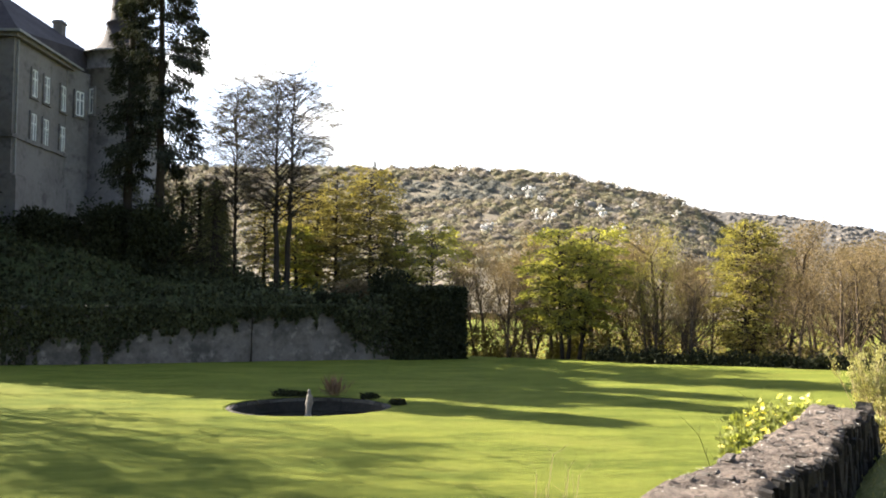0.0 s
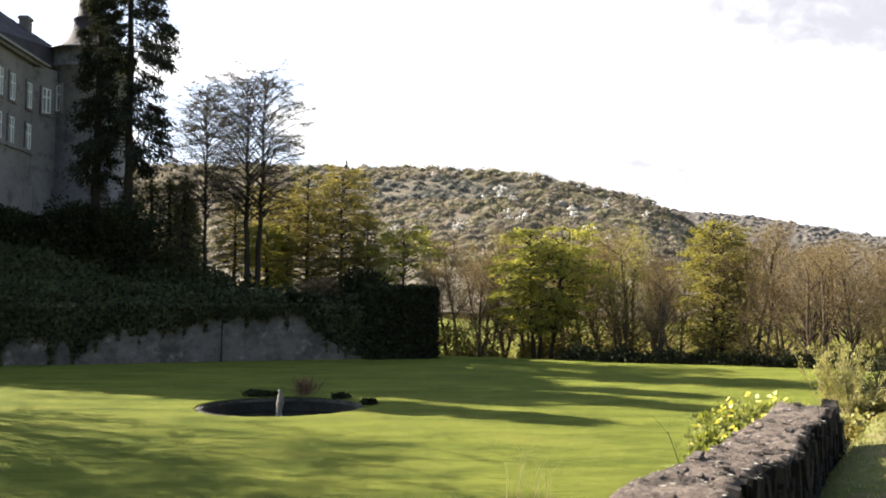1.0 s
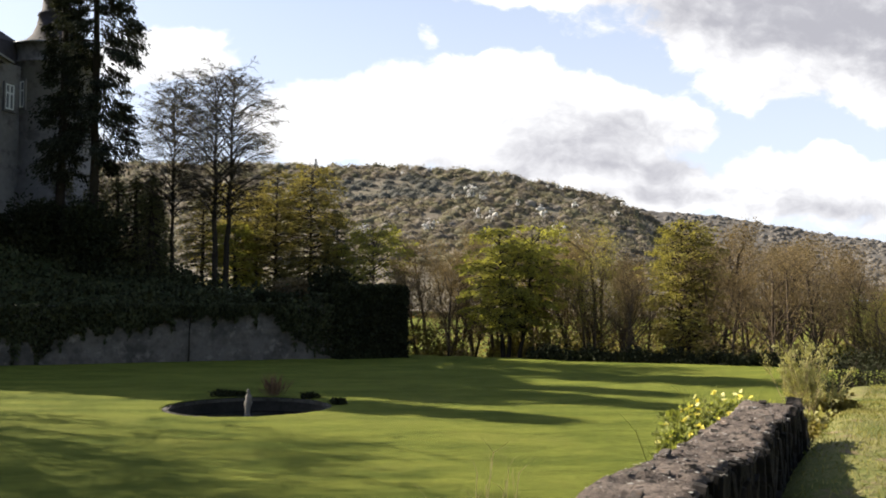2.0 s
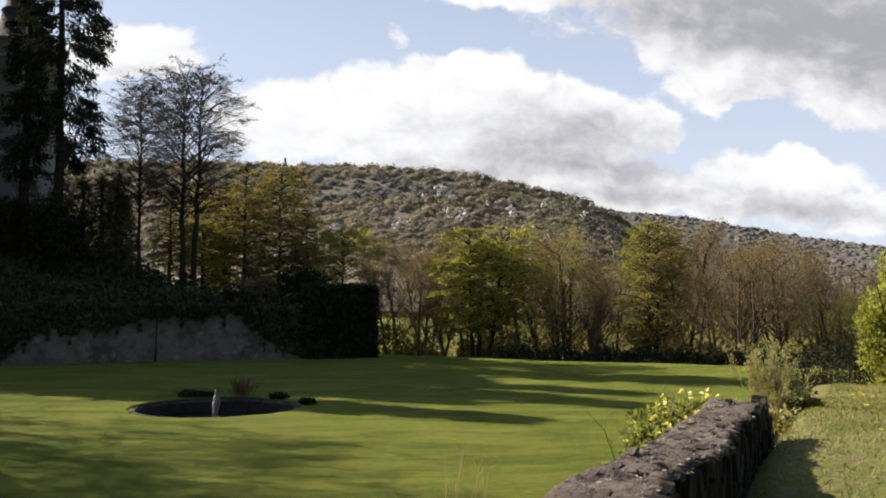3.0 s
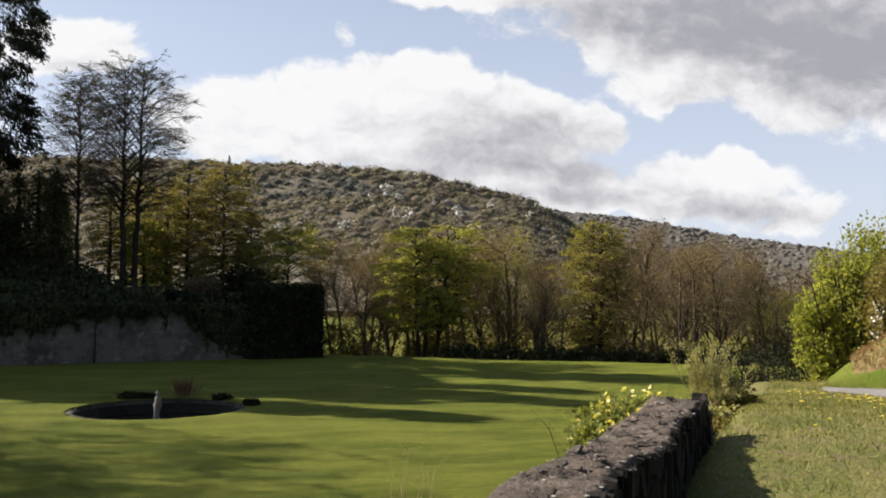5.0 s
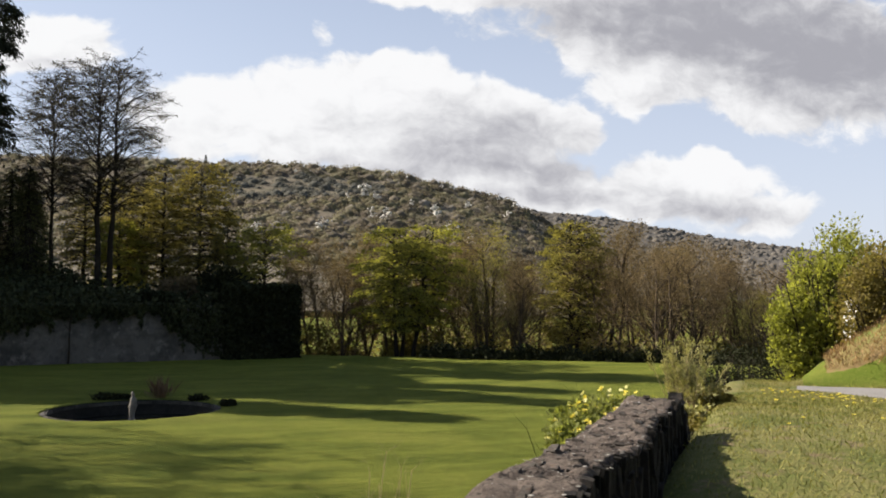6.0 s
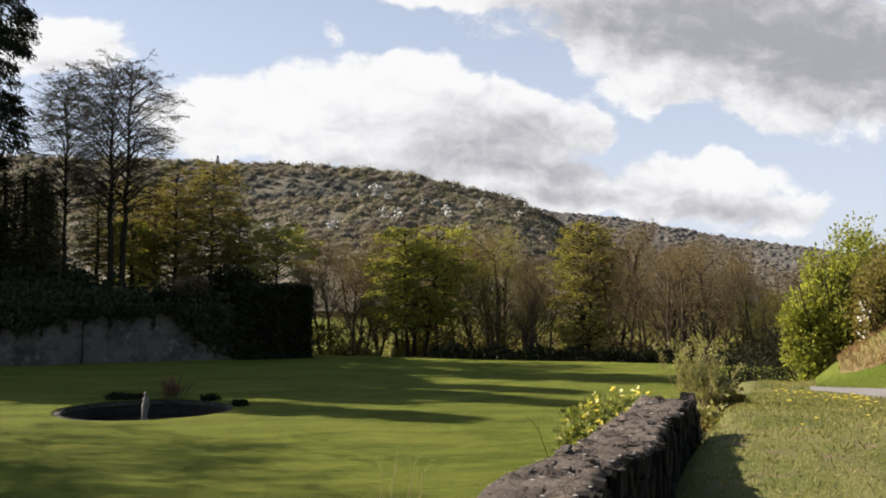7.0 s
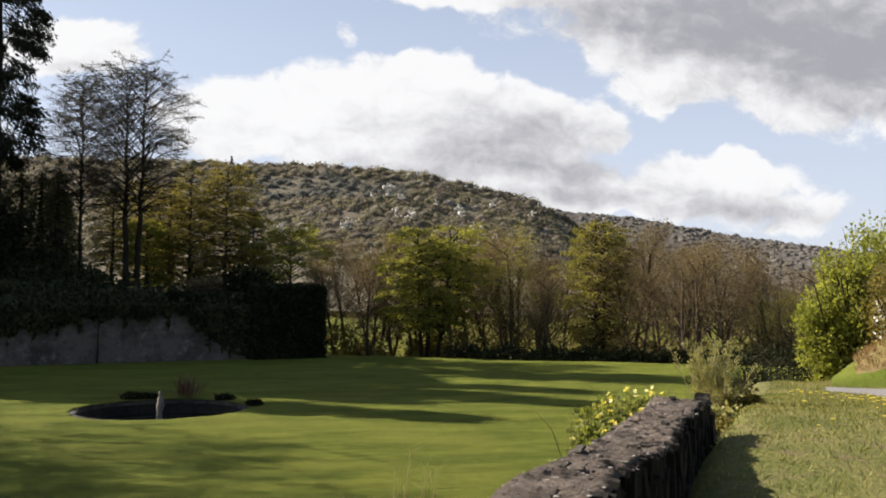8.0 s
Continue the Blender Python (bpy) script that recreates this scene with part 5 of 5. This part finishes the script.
grass_clump("reed_clump", "reddish dry reed clump behind the pool", (POOL[0] + 0.45, POOL[1] + 2.7, 0), 130, 0.68, 0.13, "reed", 1, slim=0.05, tilt=0.06)
for x, y, s, label in ((-1.2, 2.6, 0.3, "low dark plant on the pool's far rim"), (2.6, 0.5, 0.22, "low dark rounded plant beside the pool"), (1.6, 2.1, 0.22, "low dark plant on the pool's far rim"), (-0.7, 2.65, 0.2, "low dark plant on the pool's far rim")):
    bush("rim_plant", label, (POOL[0] + x, POOL[1] + y, 0.0), (s * 1.5, s, s * 0.3), 500, 0.1, "leaf_dark", int(50 + x * 7), category="plant", stems=1)

# ---- low stone wall ----
stone_wall = tagged(new("wall_low_stone"), "low weathered rubble stone wall with lichen flecks", "wall", kind="structure")
WV0, WV1 = -1.39, -0.868
rng = np.random.default_rng(15)


def wall_top(u, v):
    z = 2.325 + 0.02 * wavy(u * 5, v * 7, 1.0) + 0.009 * wavy(u * 17, v * 19, 2.0) + 0.01 * wavy(u * 43, v * 39, 5.0) + 0.008 * wavy(u * 83, v * 77, 3.0)
    z = z + 0.03 * np.sin(u * 1.9)
    return z - 0.05 * smooth(np.abs(v - (WV0 + WV1) / 2), 0.2, 0.27)


def ragged(u):
    """How far the crust has broken back from the open edge."""
    steps = np.sin(np.floor(u * 7.3) * 12.9898) * 0.5 + 0.5 * np.sin(np.floor(u * 17.0) * 78.233)
    return 0.03 + 0.032 * steps + 0.018 * np.sin(u * 3.1)


def crust(u, v):
    share = smooth(v, (WV0 + WV1) / 2, WV1 - 0.045)
    left = smooth(-v, -(WV0 + 0.14), -(WV0 + 0.03))
    return uv(u, v - ragged(u) * share + 0.6 * ragged(u + 3.7) * left)


cu, cv = np.arange(-7, 7.72, 0.025), np.linspace(WV0 + 0.0, WV1 - 0.02, 22)
part("core_top", sheet("core_top", cu, cv, wall_top, "mortar", warp=crust), stone_wall)
v, f = boxes([(-7, 7.7, WV0 + 0.07, WV1 - 0.12, -0.3, 2.27), (7.7, 12.0, WV0 + 0.05, WV1 - 0.1, -0.3, 1.55)])
part("core", mesh("core", [(*uv(p[0], p[1]), p[2]) for p in v], f, "mortar"), stone_wall)


def rough_stone(rng, mat):
    """A hewn block about one unit across, with broken corners."""
    bm = bmesh.new()
    bmesh.ops.create_cube(bm, size=1.0)
    bmesh.ops.bevel(bm, geom=bm.edges[:], offset=0.07, segments=1, affect="EDGES")
    for q in bm.verts:
        q.co += Vector(rng.normal(0, 0.05, 3))
    data = bpy.data.meshes.new("stone")
    bm.to_mesh(data)
    bm.free()
    data.materials.append(M[mat])
    return data


STONES = [rough_stone(rng, "stone") for i in range(10)]
SLATES = [rough_stone(rng, "shaded_slate") for i in range(6)]
TURN = math.degrees(math.atan2(A[1], A[0]))


def lay(u, v, z, du, dv, dz, tip=4.0, name="stone", kinds=STONES):
    x, y = uv(u, v)
    ob = part(name, kinds[rng.integers(len(kinds))], stone_wall)
    ob.matrix_basis = pose(x, y, z, rng.normal(0, tip), rng.normal(0, tip), TURN + rng.normal(0, tip)) @ Matrix.Diagonal((du, dv, dz, 1))


# upright slates on the open face, broken crest, shade put into their colour
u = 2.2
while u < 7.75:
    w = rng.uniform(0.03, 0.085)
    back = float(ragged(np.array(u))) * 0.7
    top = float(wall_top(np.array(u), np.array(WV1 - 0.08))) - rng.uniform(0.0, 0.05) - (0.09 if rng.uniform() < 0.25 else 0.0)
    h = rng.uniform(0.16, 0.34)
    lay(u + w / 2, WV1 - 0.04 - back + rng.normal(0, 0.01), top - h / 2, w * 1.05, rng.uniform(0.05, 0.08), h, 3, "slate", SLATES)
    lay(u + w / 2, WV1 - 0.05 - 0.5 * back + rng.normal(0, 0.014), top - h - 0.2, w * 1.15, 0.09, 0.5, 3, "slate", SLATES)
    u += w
# edge stones on the lawn side
u = 2.5
while u < 7.7:
    w = rng.uniform(0.07, 0.18)
    lay(u + w / 2, WV0 + 0.04 + rng.normal(0, 0.015), 2.245 + rng.uniform(-0.04, 0.015), w, rng.uniform(0.08, 0.13), rng.uniform(0.07, 0.1), 6)
    u += w * 0.95
# stones bedded in the top
for i in range(90):
    u, v = rng.uniform(2.8, 7.7), rng.uniform(WV0 + 0.1, WV1 - 0.1)
    s = rng.uniform(0.02, 0.06)
    lay(u, v, float(wall_top(np.array(u), np.array(v))) - s * 0.12, s * rng.uniform(1, 2.4), s, s * 0.4, 10)
# pale chips lying in the mortar
n = 300
u, v = rng.uniform(2.6, 7.7, n), rng.uniform(WV0 + 0.04, WV1 - 0.04, n)
x, y = uv(u, v)
chips = part("chips", crowns("chips", np.stack([x, y, wall_top(u, v) + 0.002], 1), rng.uniform(0.003, 0.008, n) * rng.choice((1, 1, 1.7), n), "chip", rng, 0.15), stone_wall, "pale stone chips and lichen flecks")
tagged(chips, kind="stuff")
# end stones and the low remnant beyond
lay(7.72, WV1 - 0.07, 2.2, 0.1, 0.13, 0.4, 4)
lay(7.76, WV1 - 0.22, 2.06, 0.1, 0.2, 0.45, 4)
lay(7.76, WV1 - 0.38, 2.06, 0.1, 0.2, 0.4, 4)
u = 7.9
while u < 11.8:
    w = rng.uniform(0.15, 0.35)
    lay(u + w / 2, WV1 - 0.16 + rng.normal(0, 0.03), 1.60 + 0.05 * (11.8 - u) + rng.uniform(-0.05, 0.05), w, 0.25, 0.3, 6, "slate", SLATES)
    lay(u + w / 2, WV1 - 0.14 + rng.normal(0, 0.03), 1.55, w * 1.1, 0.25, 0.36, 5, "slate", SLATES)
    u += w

# ---- plants along the low wall ----
def blossom_mesh(mat):
    ang = np.arange(6) * 1.047
    return cards("flower", np.zeros((6, 3)), 0.036, mat, np.random.default_rng(2), np.stack([np.cos(ang), np.sin(ang), 0.4 + 0 * ang], 1) * 3, 0.9)


FLOWERS = (blossom_mesh("petal"), blossom_mesh("pale_petal"))


def flower_plant(label, at, half, leaves, flowers, seed):
    r = np.random.default_rng(seed)
    ob = thing("flower_plant", label, "flowers", at)
    t = Tree(seed)
    for i in range(11):
        t.limb(np.array([r.normal(0, half[0] * 0.4), r.normal(0, half[1] * 0.4), -1.2]), np.array([r.normal(0, 0.05), r.normal(0, 0.05), 1.0]), 1.15 + half[2], 0.008, 0, [(5, 3, 0.06, 0.02, 0.25, 35, 0.5), (3, 0, 0.1, 0.02, 0, 0, 0)])
    tagged(part("stemwork", t.wood("stemwork", "leaf_flower"), ob), kind="stuff")
    part("leaves", leafy_mass("leaves", (0, 0, -0.03), (half[0] * 1.15, half[1] * 1.1, half[2]), leaves, 0.055, "leaf_flower", r, 46, 0.26), ob)
    d = r.normal(0, 1, (flowers, 3))
    d /= np.linalg.norm(d, axis=1, keepdims=True)
    d[:, 2] = np.abs(d[:, 2]) * 1.05
    heads = d * np.array(half) * r.uniform(0.8, 1.35, (flowers, 1))
    for i, spot_at in enumerate(heads):
        head = part("flower", FLOWERS[i % 3 == 2], ob)
        head.matrix_basis = pose(*spot_at, r.normal(-25, 20), r.normal(0, 20), r.uniform(0, 360)) @ Matrix.Diagonal((0.72, 0.72, 0.72, 1))
    return ob


for u, v, z, half, seed in ((6.6, -1.6, 2.1, (0.18, 0.16, 0.2), 1), (7.1, -1.66, 2.14, (0.26, 0.2, 0.2), 2), (7.7, -1.6, 2.2, (0.3, 0.2, 0.2), 3), (8.2, -1.5, 2.2, (0.26, 0.2, 0.15), 4)):
    flower_plant("yellow-flowering green plant against the low stone wall", (*uv(u, v), z), half, 620, 12, seed)

# spiky shrub at the wall's end
r = np.random.default_rng(30)
ob = thing("spiky_shrub", "grey-green spiky shrub at the stone wall's end", "shrub", (*uv(11.4, -1.27), 1.92), 0.0, 0.6)
t = Tree(30)
for i in range(60):
    w = np.array([r.normal(0, 0.24), r.normal(0, 0.24), 1.0])
    t.limb(np.array([r.normal(0, 0.13), r.normal(0, 0.13), -0.3]), w, r.uniform(0.6, 1.5), 0.009, 0, [(6, 5, 0.03, 0.02, 0.2, 22, 0.35), (3, 0, 0.06, 0.04, 0, 0, 0)])
for i in range(9):
    a = r.uniform(0, 6.28)
    t.limb(np.array([0, 0, 0.1]), np.array([math.cos(a), math.sin(a), 0.3]), r.uniform(0.5, 0.85), 0.007, 0, [(5, 4, 0.05, 0.0, 0.25, 24, 0.4), (3, 0, 0.06, 0.04, 0, 0, 0)])
part("branchwork", t.wood("branchwork", "straw"), ob)
p, w = scatter_on(t.tips, 5000, 0.03, r)
part("leaves", cards("leaves", p, 0.075, "leaf_shrub", r, w, 0.28), ob)
bush("shrub", "straggly brown and green shrub at the wall's end", (*uv(10.6, -1.0), 1.6), (0.26, 0.24, 0.2), 800, 0.06, "leaf_shrub", 32, category="shrub")
bush("shrub", "low straggly shrub overhanging the grass", (*uv(11.7, -1.0), 1.66), (0.3, 0.3, 0.22), 1200, 0.07, "leaf_mid", 33, category="shrub")
bush("shrub", "low green plants behind the wall's end", (*uv(9.4, -1.6), 1.75), (0.6, 0.3, 0.2), 1500, 0.08, "leaf_green", 34, category="shrub")

for u, v, z, wide, mat, seed in ((8.2, -1.05, 1.72, 0.16, "leaf_shrub", 35), (8.8, -0.98, 1.74, 0.2, "leaf_mid", 36), (9.5, -1.05, 1.72, 0.2, "leaf_shrub", 37)):
    bush("shrub", "low straggly plant past the wall's end", (*uv(u, v), z), (wide * 1.3, wide, wide), 700, 0.06, mat, seed, category="shrub", lumps=30, lump=0.3)

# dry stalks below the wall
weed = thing("dry_weed", "thin dry brown weed below the wall", "plant", (0.95, 7.9, 0))
for i in range(7):
    t = Tree(70 + i)
    r = t.rng
    t.limb(np.array([r.normal(0, 0.15), r.normal(0, 0.15), 0]), np.array([r.normal(0, 0.13), r.normal(0, 0.13), 1.0]), r.uniform(1.45, 1.85), 0.006, 0, [(7, 7, 0.06, 0.0, 0.22, 38, 0.35), (4, 3, 0.12, 0.03, 0.4, 35, 0.3), (3, 0, 0.15, 0, 0, 0, 0)])
    part("stalk", t.wood("stalk", "straw"), weed)

# ---- bushes past the lane ----
for u, v, z, half, cnt, mat, seed, label in (
        (19.5, -0.05, 1.1, (0.6, 0.62, 1.2), 6500, "leaf_green", 80, "bright green sunlit bush past the terrace"),
        (20.0, 0.45, 1.4, (0.85, 0.8, 1.6), 8000, "leaf_green", 81, "bright green sunlit bush past the terrace"),
        (19.6, 0.75, 1.6, (0.7, 0.7, 1.2), 7000, "leaf_green", 90, "bright green sunlit bush past the terrace"),
        (20.8, 1.1, 1.8, (0.9, 0.85, 1.65), 8000, "leaf_green", 89, "bright green sunlit bush past the terrace"),
        (18.8, 1.35, 2.0, (0.75, 0.7, 1.1), 7500, "leaf_mid", 82, "olive bush with bare twigs on the dry slope"),
        (19.0, 2.05, 2.4, (0.85, 0.75, 1.15), 7500, "leaf_mid", 83, "olive bush with bare twigs on the dry slope"),
        (19.4, 2.9, 3.0, (0.95, 0.85, 1.1), 7000, "leaf_mid", 84, "olive bush with bare twigs on the dry slope"),
        (21.4, 4.2, 3.4, (1.2, 1.0, 1.2), 5000, "leaf_green", 85, "green bush on the slope beside the lane"),
        (24.0, 0.3, -0.2, (1.0, 1.0, 2.1), 5000, "leaf_mid", 86, "olive bush beside the shaded way"),
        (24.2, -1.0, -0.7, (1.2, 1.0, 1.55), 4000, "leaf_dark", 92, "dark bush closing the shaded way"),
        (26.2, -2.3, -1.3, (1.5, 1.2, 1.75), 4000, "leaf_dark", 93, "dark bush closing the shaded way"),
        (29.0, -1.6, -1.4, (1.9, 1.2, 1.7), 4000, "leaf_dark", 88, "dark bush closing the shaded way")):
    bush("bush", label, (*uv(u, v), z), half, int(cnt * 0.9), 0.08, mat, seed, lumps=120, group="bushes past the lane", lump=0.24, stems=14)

# pale blossom on the olive bush
r = np.random.default_rng(91)
p = np.array([*uv(18.1, 0.95), 2.75]) + r.normal(0, 1, (70, 3)) * np.array([0.1, 0.08, 0.2])
thing("blossom_spray", "pale blossom spray on the olive bush", "blossom", kind="stuff", data=cards("blossom_spray", p, 0.045, "blossom", r, None, 0.9))
# dry grass on the slope
n = 14000
u, v = r.uniform(16.4, 19.5, n), r.uniform(0.5, 5.5, n)
ok = u + 0.35 * v > 17.3
u, v = u[ok], v[ok]
x, y = uv(u, v)
thing("dry_grass", "tall dry brown grass on the slope", "grass", kind="stuff",
      data=cards("dry_grass", np.stack([x, y, terrace_height(u, v) + 0.04], 1), 0.12, "dry_blade", r, np.stack([r.normal(0, 0.4, len(u)), r.normal(0, 0.4, len(u)), np.ones(len(u))], 1), 0.1))

# ---- dandelions and tufts on the terrace ----
def dandelion():
    r = np.random.default_rng(3)
    ang = np.arange(14) * 2.4
    w = np.stack([np.cos(ang), np.sin(ang), 0.25 + 0.02 * np.arange(14)], 1)
    ob = thing("dandelion", "yellow dandelion in the rough grass", "flower", (*uv(15, -0.2), 1.62), group="dandelions on the terrace")
    part("stem", mesh("stem", *lathe([(0.004, -0.03), (0.003, 0.07)], 5), "leaf_green"), ob)
    part("head", cards("head", np.tile([[0, 0, 0.07]], (14, 1)), 0.03, "petal", r, w * 4, 0.5), ob)
    return ob


first_flower = dandelion()
rng = np.random.default_rng(6)
for i in range(80):
    if i < 42:
        q = rng.uniform(0, 1)
        u, v = 14.4 - 1.9 * q + rng.normal(0, 0.3), -0.5 + 1.5 * q + rng.normal(0, 0.2)
    else:
        u, v = rng.uniform(7.5, 14), rng.uniform(-0.4, 3.5)
    s = rng.uniform(0.6, 1.1)
    copy_thing(first_flower, pose(*uv(u, v), float(terrace_height(np.array(u), np.array(v))), 0, 0, rng.uniform(0, 360))).scale = (s, s, s)

n = 62000
u = 5.5 + 12.5 * rng.uniform(0, 1, n) ** 0.8
v = rng.uniform(-0.85, 5.5, n)
ok = (u < 15.05 - 0.85 * np.maximum(v, 0)) | (u > 15.9) | (v < -0.1)
u, v = u[ok], v[ok]
x, y = uv(u, v)
thing("grass_tufts", "rough grass blades on the terrace", "grass", kind="stuff",
      data=cards("grass_tufts", np.stack([x, y, terrace_height(u, v) - 0.005], 1), 0.05, "tuft", rng, np.stack([rng.normal(0, 0.5, len(u)), rng.normal(0, 0.5, len(u)), np.ones(len(u))], 1), 0.14))
